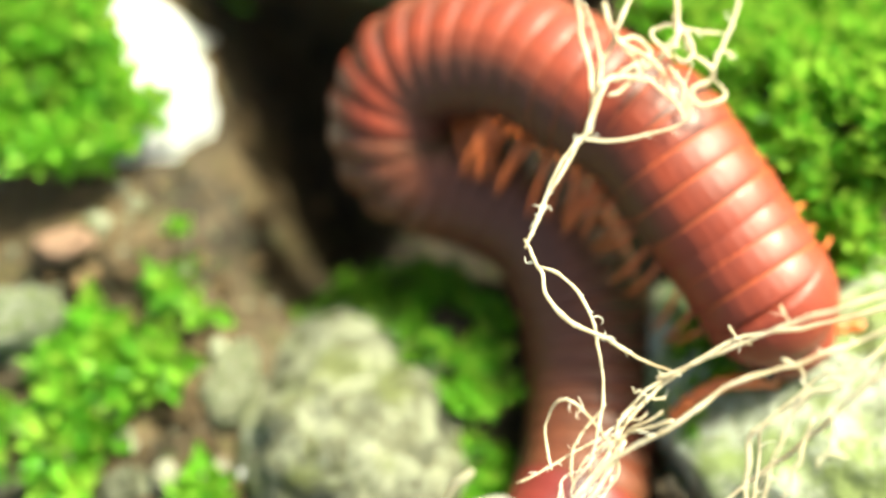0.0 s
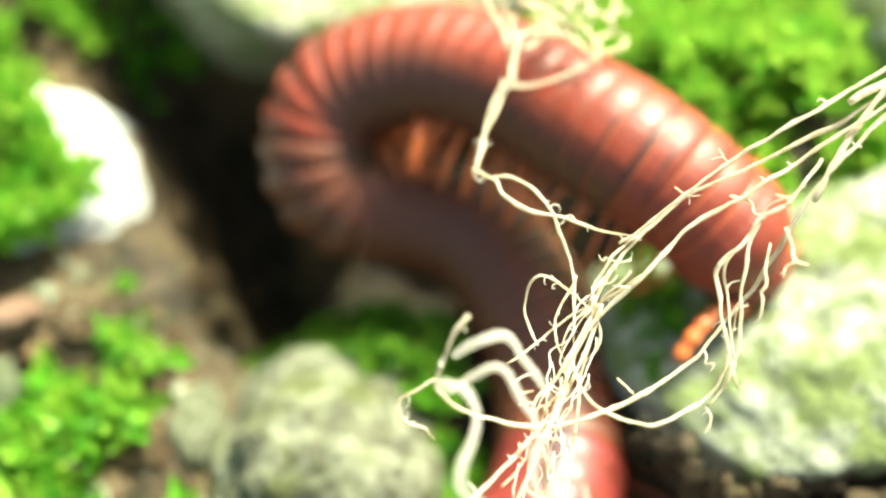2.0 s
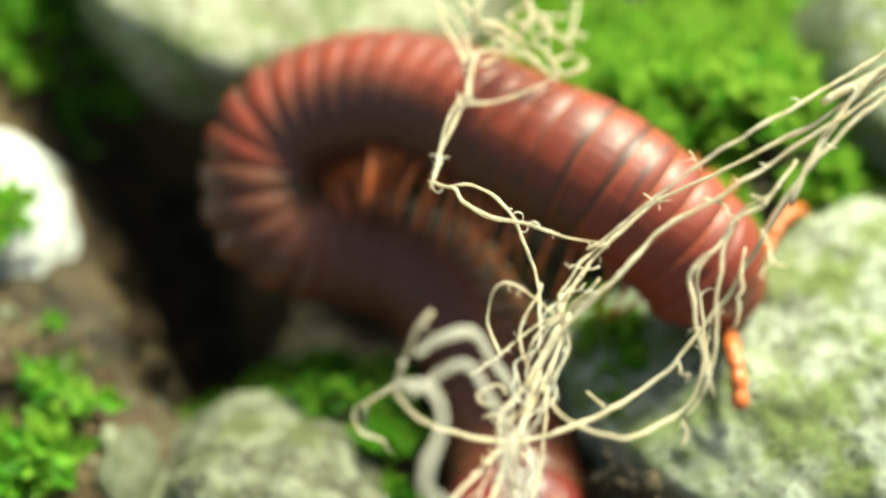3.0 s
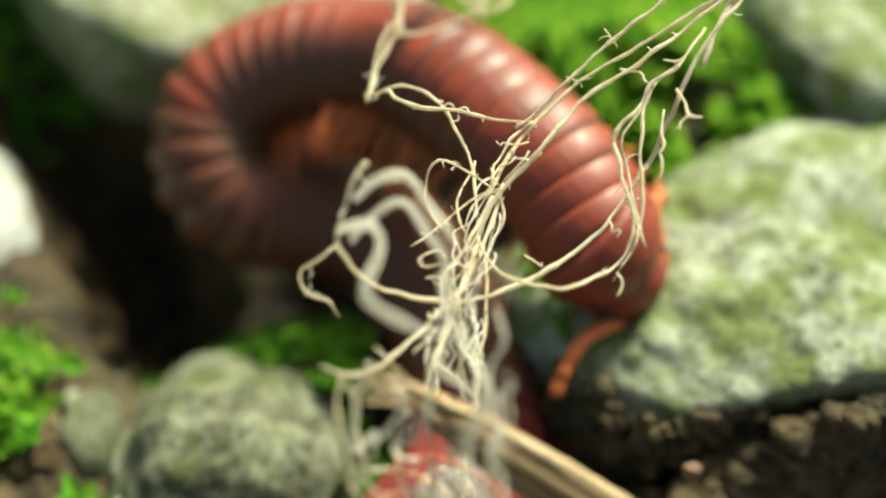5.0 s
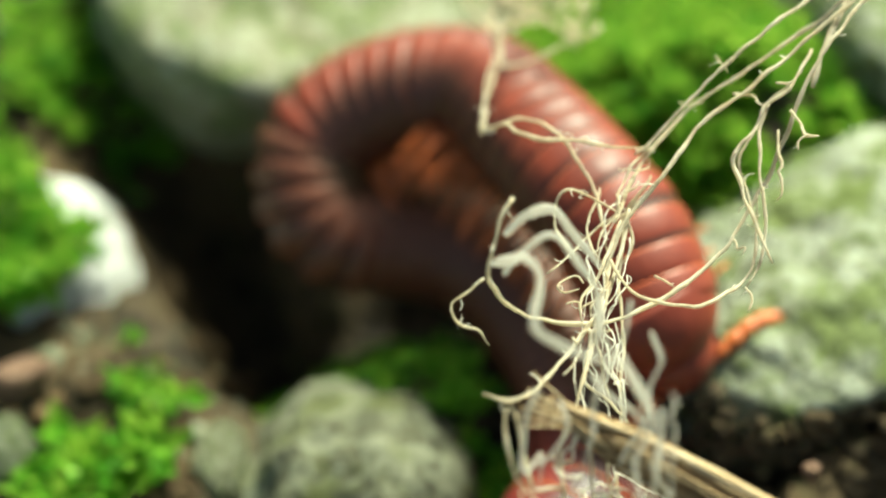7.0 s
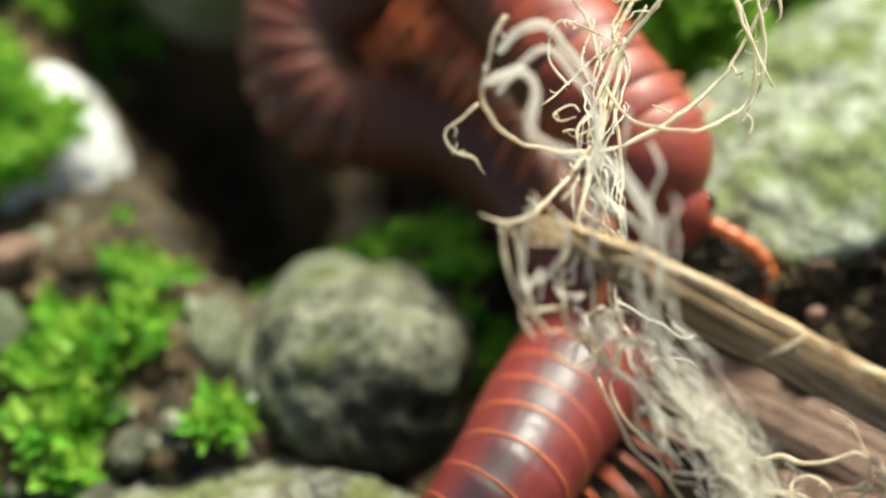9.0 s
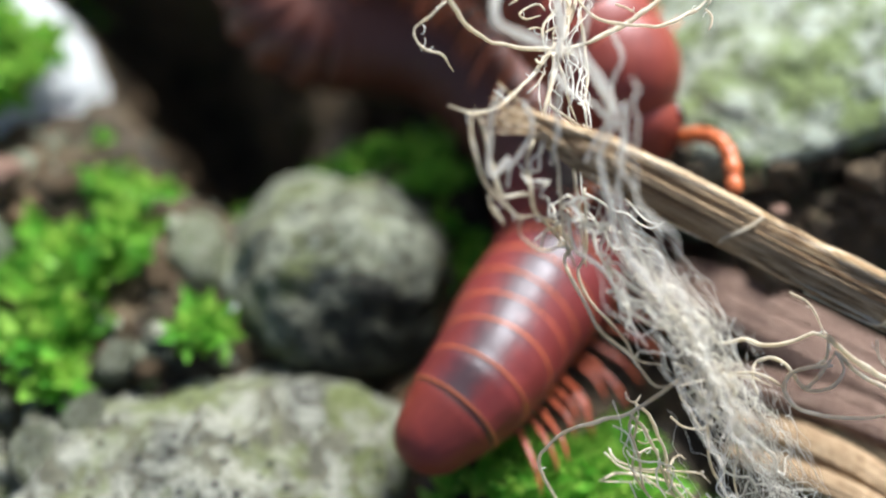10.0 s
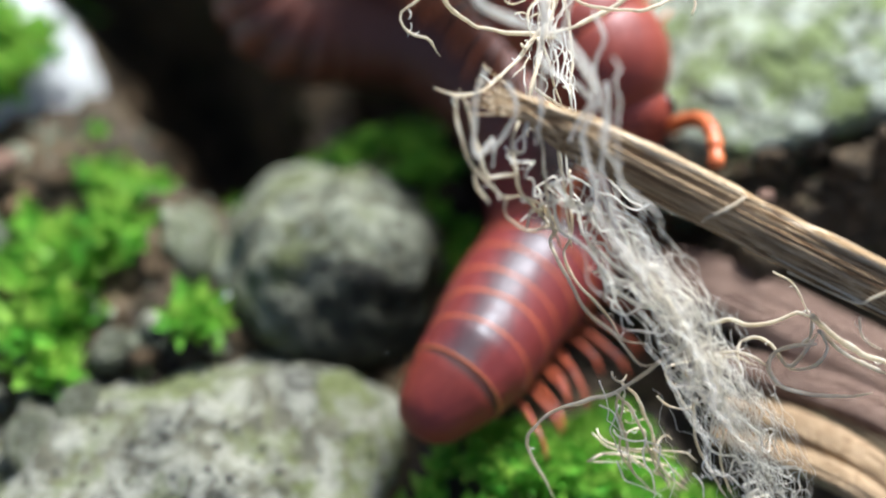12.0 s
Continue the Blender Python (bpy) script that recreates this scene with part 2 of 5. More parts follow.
def mesh_of(name, verts, faces, mats, slots=None, smooth=True):
    """A mesh from vertices in centimetres."""
    me = bpy.data.meshes.new(name)
    me.from_pydata((np.asarray(verts, float) * CM).tolist(), [], [list(f) for f in faces])
    for m in mats if isinstance(mats, (list, tuple)) else [mats]:
        me.materials.append(m)
    if slots is not None:
        me.polygons.foreach_set("material_index", np.asarray(slots, np.int32))
    me.polygons.foreach_set("use_smooth", np.full(len(me.polygons), smooth))
    me.update()
    return me


def thing(name, data, label, category, m=None, group="", kind=""):
    ob = new(name, data)
    if m is not None:
        ob.matrix_world = m
    return tagged(ob, label, category, group, kind)


def piece(name, data, parent, m=None, label=""):
    ob = new(name, data)
    ob.parent = parent
    if m is not None:
        ob.matrix_basis = m
    return tagged(ob, label)


def at(x, y, z, rx=0, ry=0, rz=0):
    return pose(x * CM, y * CM, z * CM, rx, ry, rz)


def spline(points, n):
    """n points along a Catmull-Rom curve, evenly spaced."""
    p = np.asarray(points, float)
    e = np.vstack([2 * p[0] - p[1], p, 2 * p[-1] - p[-2]])
    out = []
    for k in range(len(p) - 1):
        a, b, c, d = e[k : k + 4]
        t = np.linspace(0, 1, 24, endpoint=False)[:, None]
        out.append(0.5 * (2 * b + (c - a) * t + (2 * a - 5 * b + 4 * c - d) * t**2 + (3 * b - a - 3 * c + d) * t**3))
    q = np.vstack([*out, p[-1:]])
    s = np.r_[0, np.cumsum(np.linalg.norm(np.diff(q, axis=0), axis=1))]
    u = np.linspace(0, s[-1], n)
    return np.stack([np.interp(u, s, q[:, k]) for k in range(q.shape[1])], 1)


def tube(path, radii, sides=8, flat=1.0, twist=0.0):
    """Vertices and faces of a closed tube along a path."""
    path = np.asarray(path, float)
    n = len(path)
    radii = np.broadcast_to(radii, n)
    tan = np.gradient(path, axis=0)
    tan /= np.linalg.norm(tan, axis=1)[:, None] + 1e-12
    up = np.array([0.3, 0.2, 1.0])
    v, f = [], []
    u = np.cross(tan[0], up)
    for k in range(n):
        u = u - tan[k] * (u @ tan[k])
        u /= np.linalg.norm(u) + 1e-12
        w = np.cross(tan[k], u)
        for j in range(sides):
            a = 2 * math.pi * j / sides + twist * k
            v.append(path[k] + radii[k] * (math.cos(a) * u + flat * math.sin(a) * w))
        if k:
            for j in range(sides):
                b, c = (k - 1) * sides, k * sides
                f.append((b + j, b + (j + 1) % sides, c + (j + 1) % sides, c + j))
    f.append(tuple(range(sides - 1, -1, -1)))
    f.append(tuple(range((n - 1) * sides, n * sides)))
    return v, f


def joined(parts):
    v, f = [], []
    for a, b in parts:
        o = len(v)
        v.extend(a)
        f.extend(tuple(i + o for i in q) for q in b)
    return v, f


# ---- ground ----
HILLS = [  # x, y, height, radius x, radius y
    (1.5, 1.2, 0.56, 0.75, 0.8),
    (2.4, 0.4, 0.35, 0.9, 0.9),
    (-0.54, 1.5, -1.25, 0.29, 0.65),
    (-0.2, 2.05, -0.5, 0.55, 0.22),
    (-0.78, 2.05, -0.45, 0.28, 0.35),
    (-0.05, 1.1, -0.5, 0.42, 0.4),
    (-1.3, 1.55, -0.08, 0.4, 0.6),
    (-0.8, 1.25, 0.05, 0.2, 0.45),
    (0.2, 2.4, 0.1, 0.9, 0.4),
    (-0.1, -0.85, 0.1, 0.5, 0.35),
    (0.45, -0.9, -0.05, 0.3, 0.3),
    (0.24, -1.3, 0.24, 0.36, 0.26),
    (0.34, 1.15, -0.55, 0.3, 0.42),
    (0.65, 0.1, -0.15, 0.2, 0.5),
    (-0.25, -0.3, -0.12, 0.35, 0.16),
    (1.6, -0.5, 0.66, 0.66, 0.19),
    (0.56, 0.6, -0.22, 0.22, 0.35),
    (-0.48, 1.0, -0.45, 0.2, 0.22),
]


def ground_height(x, y):
    x, y = np.asarray(x, float), np.asarray(y, float)
    h = np.full(x.shape, -0.08)
    for a, b, c, r, s in HILLS:
        h = h + c * np.exp(-(((x - a) / r) ** 2) - ((y - b) / s) ** 2)
    p = np.stack([x.ravel(), y.ravel(), 0 * x.ravel()], 1)
    rough = 0.09 * fractal(p * 2.2, 3, 3) + 0.035 * fractal(p * 11, 3, 9)
    return h + rough.reshape(x.shape)


def build_ground():
    near = np.arange(-3.6, 3.6001, 0.03)
    far = np.array([3.8, 4.3, 5.5, 8, 14, 30, 80, 200.0])
    ax = np.r_[-far[::-1], near, far]
    gx, gy = np.meshgrid(ax, ax, indexing="ij")
    z = ground_height(gx, gy)
    n = len(ax)
    v = np.stack([gx, gy, z], -1).reshape(-1, 3)
    i = np.arange(n * n).reshape(n, n)
    f = np.stack([i[:-1, :-1], i[1:, :-1], i[1:, 1:], i[:-1, 1:]], -1).reshape(-1, 4)
    thing("ground", mesh_of("ground", v, f, SOIL), "damp dark brown soil with crumbs and grit", "soil", kind="structure")


# ---- stones ----
def rock_mesh(name, planes, material, seed, sharp=9.0, rough=0.05, subdiv=5, pits=0.02):
    """A worn block bounded by planes (azimuth, elevation, distance) round its centre."""
    bm = bmesh.new()
    bmesh.ops.create_icosphere(bm, subdivisions=subdiv, radius=1)
    v = np.array([p.co for p in bm.verts])
    f = [[q.index for q in p.verts] for p in bm.faces]
    bm.free()
    total = np.zeros(len(v))
    for az, el, dist in planes:
        a, e = radians(az), radians(el)
        nrm = np.array([math.cos(a) * math.cos(e), math.sin(a) * math.cos(e), math.sin(e)])
        total += np.maximum(v @ nrm / dist, 0) ** sharp
    out = v * (total ** (-1 / sharp))[:, None]
    shift = rough * fractal(out * 2.6 + seed, 4, seed) + pits * fractal(out * 13, 3, seed + 5)
    out = out + v * shift[:, None]
    return mesh_of(name, out, f, material)


def build_stones():
    thing("boulder", rock_mesh("boulder", [(-94, -9, 0.4), (90, 35, 0.8), (117, 35, 0.76), (219, -6, 0.76), (180, -5, 0.98), (0, 0, 1.7), (190, 72, 0.64), (135, 60, 0.6), (0, 90, 0.58), (0, -90, 0.6)], STONE_PALE, 3, 16, 0.05, 6),
          "large pale lichen-covered limestone with a dark front face", "stone", at(1.75, 0.12, 0.09))
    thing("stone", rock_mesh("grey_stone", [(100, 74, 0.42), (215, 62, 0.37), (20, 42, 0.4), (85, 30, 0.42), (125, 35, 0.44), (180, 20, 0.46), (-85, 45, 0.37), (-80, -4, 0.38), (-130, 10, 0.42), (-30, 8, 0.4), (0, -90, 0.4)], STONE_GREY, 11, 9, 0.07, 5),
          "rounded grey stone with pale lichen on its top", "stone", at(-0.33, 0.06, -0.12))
    thing("stone", rock_mesh("front_slab", [(35, 30, 0.52), (80, 40, 0.42), (120, 50, 0.5), (180, 0, 1.1), (270, 20, 0.7), (0, 30, 0.62), (-40, 20, 0.6), (0, 90, 0.26), (0, -90, 0.4)], STONE_SLAB, 21, 8, 0.07, 5),
          "low pale stone slab with lichen and dark pits", "stone", at(-0.95, -0.63, -0.1, 0, 0, 10))
    thing("stone", rock_mesh("white_stone", [(0, 20, 0.15), (50, 25, 0.24), (100, 30, 0.42), (180, 20, 0.35), (-90, 30, 0.36), (-40, 30, 0.26), (0, 90, 0.28), (0, -90, 0.3)], STONE_WHITE, 31, 6, 0.04, 4),
          "sunlit white stone half covered by moss", "stone", at(-1.19, 1.62, -0.22))
    thing("stone", rock_mesh("back_stone", [(-90, -14, 0.7), (-130, -8, 0.82), (-50, -6, 1.0), (180, 0, 0.95), (0, 0, 1.0), (90, 10, 1.2), (-88, 78, 0.46), (45, 85, 0.46), (0, -90, 0.4)], STONE_BACK, 41, 14, 0.05, 5),
          "pale green-grey lichen-covered stone behind the coil", "stone", at(0.1, 2.67, -0.1))
    thing("stone", rock_mesh("far_stone", [(200, 10, 0.6), (150, 10, 0.65), (-90, 15, 0.6), (0, 0, 0.9), (90, 20, 0.7), (60, 85, 0.32), (0, -90, 0.4)], STONE_PALE, 51, 12, 0.05, 4),
          "pale grey stone beyond the moss", "stone", at(2.6, 1.2, 0.4))
    small = [("pale_stone", STONE_PALE, (-1.7, 0.6, 0.0), (0.24, 0.12, 0.12), 20, "pale grey stone lying in the soil"),
             ("pebble", STONE_RED, (-1.46, 0.9, 0.04), (0.11, 0.06, 0.06), 10, "small reddish pebble on the soil"),
             ("pebble", STONE_BACK, (-0.81, 0.36, -0.02), (0.16, 0.1, 0.09), 70, "small whitish pebble beside the grey stone"),
             ("pebble", STONE_GREY, (-1.2, -0.02, 0.0), (0.09, 0.07, 0.07), 30, "small dark pebble in the soil"),
             ("pebble", STONE_PALE, (-1.08, -0.02, 0.02), (0.045, 0.045, 0.045), 0, "tiny pale pebble in the soil"),
             ("pebble", STONE_GREY, (-1.36, -0.22, 0.04), (0.1, 0.07, 0.06), 50, "small dark pebble beside the slab"),
             ("pebble", EARTH, (-1.1, -0.1, 0.03), (0.05, 0.04, 0.04), 10, "tiny brown pebble beside the slab"),
             ("pebble", STONE_GREY, (-1.55, -0.3, 0.04), (0.12, 0.08, 0.06), 80, "small dark pebble beside the slab"),
             ("pebble", STONE_RED, (1.05, -0.52, 0.6), (0.03, 0.025, 0.03), 0, "tiny reddish pebble stuck to the boulder")]
    for k, (name, mat, where, size, turn, label) in enumerate(small):
        planes = [(a + 13 * k, 10 * ((j + k) % 3), 1.0) for j, a in enumerate(range(0, 360, 60))] + [(0, 90, 0.9), (0, -90, 0.9)]
        me = rock_mesh(name, planes, mat, 60 + k, 6, 0.12, 3, 0.03)
        ob = thing(name, me, label, "stone" if name == "pale_stone" else "pebble", at(*where, 0, 0, turn))
        ob.scale = size


# ---- moss ----
def shoot(rng, leaves=13, length=0.1, wide=0.5):
    """One moss shoot: pointed folded leaves set in a spiral round a short stem."""
    v, f = [], []
    for k in range(leaves):
        g = k / (leaves - 1)
        a = 2.4 * k + rng.normal(0, 0.2)
        lift = 0.12 + 0.85 * g + rng.normal(0, 0.12)
        ln = length * (1.05 - 0.45 * g) * rng.uniform(0.8, 1.15)
        out = np.array([math.cos(a) * math.cos(lift), math.sin(a) * math.cos(lift), math.sin(lift)])
        side = np.array([-math.sin(a), math.cos(a), 0])
        up = np.cross(out, side)
        base = np.array([0, 0, -0.02 + 0.055 * g])
        w = wide * ln * 0.5
        b = len(v)
        v += [base, base + out * ln * 0.5 + side * w + up * 0.12 * ln, base + out * ln * 0.5 - up * 0.02 * ln, base + out * ln * 0.5 - side * w + up * 0.12 * ln,
              base + out * ln + up * 0.18 * ln]
        f += [(b, b + 2, b + 1), (b, b + 3, b + 2), (b + 1, b + 2, b + 4), (b + 2, b + 3, b + 4)]
    return np.array(v), np.array(f)


SHOOTS = [shoot(np.random.default_rng(k)) for k in range(6)]


def inside(poly, x, y):
    poly = np.asarray(poly)
    hit = np.zeros(len(x), bool)
    j = len(poly) - 1
    for i in range(len(poly)):
        (xi, yi), (xj, yj) = poly[i], poly[j]
        cross = ((yi > y) != (yj > y)) & (x < (xj - xi) * (y - yi) / (yj - yi + 1e-12) + xi)
        hit ^= cross
        j = i
    return hit


def moss_patch(label, poly, spacing=0.075, size=1.0, lift=0.03, seed=0, over=None, gaps=0.38):
    """Moss shoots over a polygon of the plan, on the ground or on a height function."""
    rng = np.random.default_rng(seed)
    p = np.asarray(poly, float)
    lo, hi = p.min(0), p.max(0)
    gx, gy = np.meshgrid(np.arange(lo[0], hi[0], spacing), np.arange(lo[1], hi[1], spacing))
    x = gx.ravel() + rng.uniform(-0.6, 0.6, gx.size) * spacing
    y = gy.ravel() + rng.uniform(-0.6, 0.6, gx.size) * spacing
    wob = 0.06 * lattice(np.stack([x * 7, y * 7, 0 * x], 1), seed)
    keep = inside(p, x + wob, y - wob) & (lattice(np.stack([x * 5, y * 5, 0 * x + 3], 1), seed + 2) > gaps - 1)
    x, y = x[keep], y[keep]
    z = (over or ground_height)(x, y) + lift + 0.05 * lattice(np.stack([x * 4, y * 4, 0 * x + 9], 1), seed + 4) + 0.05 * lattice(np.stack([x * 11, y * 11, 0 * x], 1), seed + 6)
    vs, fs, o = [], [], 0
    for a, b, c in zip(x, y, z):
        sv, sf = SHOOTS[rng.integers(len(SHOOTS))]
        e = Euler((rng.normal(0, 0.3), rng.normal(0, 0.3), rng.uniform(0, 6.28))).to_matrix()
        s = size * rng.uniform(0.65, 1.3)
        vs.append(sv @ np.array(e).T * s + (a, b, c))
        fs.append(sf + o)
        o += len(sv)
    me = mesh_of("moss", np.vstack(vs), np.vstack(fs), MOSS, smooth=False)
    return thing("moss", me, label, "moss", kind="stuff")


def over_stone(cx, cy, top, rx, ry):
    return lambda x, y: np.maximum(ground_height(x, y), top * np.sqrt(np.clip(1 - ((x - cx) / rx) ** 2 - ((y - cy) / ry) ** 2, 0.02, 1)))


def build_moss():
    moss_patch("dense bright green moss cushion beside the boulder", [(0.95, 2.3), (0.85, 1.75), (0.98, 1.3), (1.15, 0.95), (1.25, 0.62), (1.75, 0.75), (2.1, 0.8), (2.4, 1.0), (2.6, 2.3)], 0.06, 1.2, 0.05, 1, None, 0.55)
    moss_patch("low green moss on the sloping edge of the boulder", [(0.8, 0.0), (0.86, 0.3), (0.9, 0.6), (1.04, 0.72), (1.12, 0.5), (1.03, 0.28), (0.97, 0.08), (0.86, -0.05)], 0.042, 0.55, 0.0, 11, lambda x, y: 0.38 + 0.45 * (x - 1) - 0.3 * (y - 0.25), 0.75)
    moss_patch("dark green moss inside the coil", [(0.3, 1.0), (0.45, 1.05), (0.56, 0.9), (0.45, 0.8)], 0.08, 0.8, 0.02, 10)
    moss_patch("bright green moss on the white stone", [(-2.4, 1.25), (-1.55, 1.2), (-1.17, 1.22), (-1.1, 1.34), (-1.16, 1.56), (-1.33, 1.78), (-1.38, 2.12), (-1.55, 2.4), (-2.4, 2.5)], 0.062, 1.15, 0.05, 2, over_stone(-1.21, 1.6, 0.06, 0.45, 0.5), 0.5)
    moss_patch("green moss tuft growing in the soil", [(-1.55, 0.62), (-1.17, 0.64), (-1.0, 0.5), (-1.04, 0.22), (-1.25, 0.05), (-1.5, 0.1), (-1.6, 0.3)], 0.1, 1.75, 0.06, 3, None, 0.98)
    moss_patch("green moss tuft at the edge of the slab", [(-1.9, 0.35), (-1.55, 0.3), (-1.36, 0.1), (-1.36, -0.05), (-1.9, -0.1)], 0.1, 1.75, 0.06, 4, None, 0.9)
    moss_patch("shaded green moss below the coil", [(-0.68, 0.58), (-0.45, 0.88), (-0.2, 0.95), (0.1, 0.88), (0.24, 0.6), (0.24, 0.2), (0.2, -0.2), (0.08, -0.1), (0.1, 0.2), (-0.02, 0.45), (-0.3, 0.56)], 0.064, 0.95, 0.07, 5, None, 0.6)
    moss_patch("thin green moss at the edge of the earth strip", [(-1.14, 0.98), (-0.95, 1.0), (-0.9, 0.65), (-1.08, 0.58)], 0.11, 1.1, 0.01, 9, None, 0.9)
    moss_patch("small bright green moss sprig", [(-1.02, 0.06), (-0.84, 0.06), (-0.8, -0.1), (-1.0, -0.12)], 0.07, 1.4, 0.08, 6)
    moss_patch("green moss under the tail", [(-0.4, -0.95), (-0.15, -0.8), (0.1, -0.85), (0.45, -0.8), (0.6, -1.2), (0.9, -1.7), (-0.5, -1.5)], 0.065, 0.95, 0.05, 7)
    moss_patch("green moss in the gap behind the boulder", [(-0.6, 2.3), (-1.0, 2.1), (-1.3, 2.3), (-1.3, 2.9), (-0.7, 2.9)], 0.07, 1.1, 0.05, 8)


# ---- millipede ----
RINGS = 55
RADIUS = 0.248
COIL = [(-0.07, -0.67, 0.36), (0.15, -0.47, 0.28), (0.40, -0.26, 0.19), (0.54, 0.02, 0.08), (0.58, 0.36, 0.00), (0.54, 0.70, -0.03), (0.42, 0.98, -0.03), (0.17, 1.13, -0.01), (-0.10, 1.21, 0.04), (-0.18, 1.35, 0.14),
        (-0.11, 1.51, 0.26), (0.07, 1.55, 0.38), (0.30, 1.49, 0.50), (0.51, 1.34, 0.59)]
TAIL_TIP = (-0.40, -0.86, 0.33)
# The front of the body, from the top of the coil to the neck, at several times.
FRONT = []


def stance(seconds, nose, lean, *centres):
    """Neck points, the way the head points and its lean in degrees."""
    FRONT.append((seconds, centres, (*nose, lean)))


stance(0, (0.65, -0.7, -0.35), 0, (0.72, 1.18, 0.66), (0.87, 0.96, 0.67), (0.99, 0.79, 0.65), (1.10, 0.60, 0.66))
stance(1, (0.65, -0.7, -0.38), 0, (0.71, 1.13, 0.70), (0.89, 0.89, 0.75), (1.01, 0.71, 0.74), (1.13, 0.55, 0.70))
stance(2, (0.65, -0.65, -0.4), -3, (0.70, 1.12, 0.70), (0.90, 0.88, 0.77), (1.05, 0.72, 0.75), (1.18, 0.57, 0.70))
stance(3, (0.76, -0.45, -0.47), -15, (0.70, 1.11, 0.70), (0.91, 0.88, 0.79), (1.09, 0.69, 0.76), (1.20, 0.56, 0.72))
stance(3.5, (0.76, -0.45, -0.47), -15, (0.69, 1.11, 0.71), (0.93, 0.86, 0.78), (1.10, 0.68, 0.76), (1.20, 0.55, 0.72))
stance(5.5, (0.55, -0.7, -0.45), -15, (0.64, 1.07, 0.75), (0.79, 0.72, 0.79), (0.87, 0.51, 0.78), (0.92, 0.26, 0.73))
stance(6, (0.39, -0.76, -0.5), -12, (0.64, 0.99, 0.71), (0.76, 0.67, 0.80), (0.81, 0.45, 0.78), (0.83, 0.21, 0.70))
stance(6.5, (0.4, -0.75, -0.5), -12, (0.61, 0.96, 0.71), (0.69, 0.64, 0.78), (0.75, 0.42, 0.77), (0.76, 0.16, 0.68))
stance(8.5, (0.06, -0.97, -0.22), -13, (0.59, 0.92, 0.70), (0.63, 0.60, 0.76), (0.68, 0.39, 0.75), (0.74, 0.19, 0.70))
stance(9.5, (0.03, -0.97, -0.2), -14, (0.60, 0.91, 0.70), (0.62, 0.57, 0.75), (0.67, 0.36, 0.74), (0.73, 0.15, 0.69))
stance(12, (0.03, -0.97, -0.2), -14, (0.60, 0.90, 0.70), (0.62, 0.56, 0.75), (0.67, 0.34, 0.75), (0.73, 0.12, 0.70))
TAIL_SLIP = [(0.0, -0.2), (8.3, -0.12), (9.5, -0.04), (10.5, 0.0), (12.0, 0.05)]


def ring_radius(g):
    """Radius along the body; g runs from tail (0) to head (1)."""
    return RADIUS * (0.64 + 0.36 * min(1, g / 0.13) ** 0.62) * (1 - 0.06 * max(0, (g - 0.9) / 0.1))


def ring_mesh(name, radius, length, last=False, bulge=0.0, cone=0.0, dusky=0, neck=False):
    """A body ring along Y: narrow fore part, groove, swollen hind part and a thin raised rim."""
    prof = [(-0.54, 0.955), (-0.53, 0.985), (-0.51, 1.004), (-0.46, 1.006), (-0.4, 1.0), (-0.2, 1.0), (0.05, 0.999), (0.25, 0.996), (0.38, 0.99), (0.46, 0.972), (0.7, 0.962), (1.3, 0.94)]
    if bulge:
        arch = (-2.6, -1.5, -0.7, -0.2, 0.2, 0.8, 0.9, 0.3, -0.8, -2.2, -2.7, -3.4)
        prof = [(y, 1 + bulge * a) for (y, r), a in zip(prof, arch)]
    slot = [1, 2, 2, 0, 0, 0, 0, 0, 1, 1, 1] if bulge > 0.008 else [2, 2, 2, 0, 0, 0, 0, 0, 0, 0, 0]
    if neck:  # the ring behind the head ends under the collar
        prof, slot = prof[:-3] + [(0.42, 0.9)], slot[:-2]
    if last:
        prof = [(-1.6, 0.02), (-1.57, 0.22), (-1.5, 0.42), (-1.37, 0.58), (-1.17, 0.73), (-0.9, 0.86), (-0.45, 0.955), (0.1, 0.99), (0.4, 0.985), (0.75, 0.97)]
        slot = [0, 0, 0, 0, 0, 0, 0, 0, 1]
    sides = 36
    v, f, s = [], [], []
    for y, r in prof:
        r *= 1 + cone * min(max(y, -0.56), 0.5)
        for k in range(sides):
            a = 2 * math.pi * k / sides
            v.append((radius * r * math.sin(a), y * length, radius * r * math.cos(a) * (1.0 if math.cos(a) > 0 else 0.9)))
    for k in range(len(prof) - 1):
        for j in range(sides):
            a, b = k * sides, (k + 1) * sides
            f.append((a + j, b + j, b + (j + 1) % sides, a + (j + 1) % sides))
            s.append(slot[k])
    if last:
        f.append(tuple(range(sides)))
        s.append(0)
    return mesh_of(name, v, f, [SHELL_TAIL if last else (SHELL_PLAIN, SHELL_SHADED, SHELL, SHELL_HEAD)[dusky], SHELL_GROOVE, SHELL_RIM_SOFT if bulge > 0.008 else SHELL_RIM], s)


def leg_mesh(side, long=False):
    """A thin jointed leg that leaves the belly, bends outwards and ends in a claw."""
    pts = spline([(0, 0, 0), (0.07 * side, 0.0, 0.01), (0.17 * side, -0.01, 0.03), (0.29 * side, -0.02, 0.04), (0.38 * side, -0.03, 0.01)] if long else [(0, 0, 0), (0.06 * side, 0.0, 0.005), (0.15 * side, 0.012, -0.02), (0.25 * side, 0.018, -0.09), (0.31 * side, 0.02, -0.18)], 15)
    r = np.interp(np.linspace(0, 1, 15), [0, 0.5, 0.9, 1], [0.0115, 0.0095, 0.0065, 0.0025])
    r = r * (1 + 0.16 * np.cos(np.linspace(0, 6 * 2 * math.pi, 15)))
    v, f = tube(pts, r, 7)
    return mesh_of("leg", v, f, LEG_DARK)


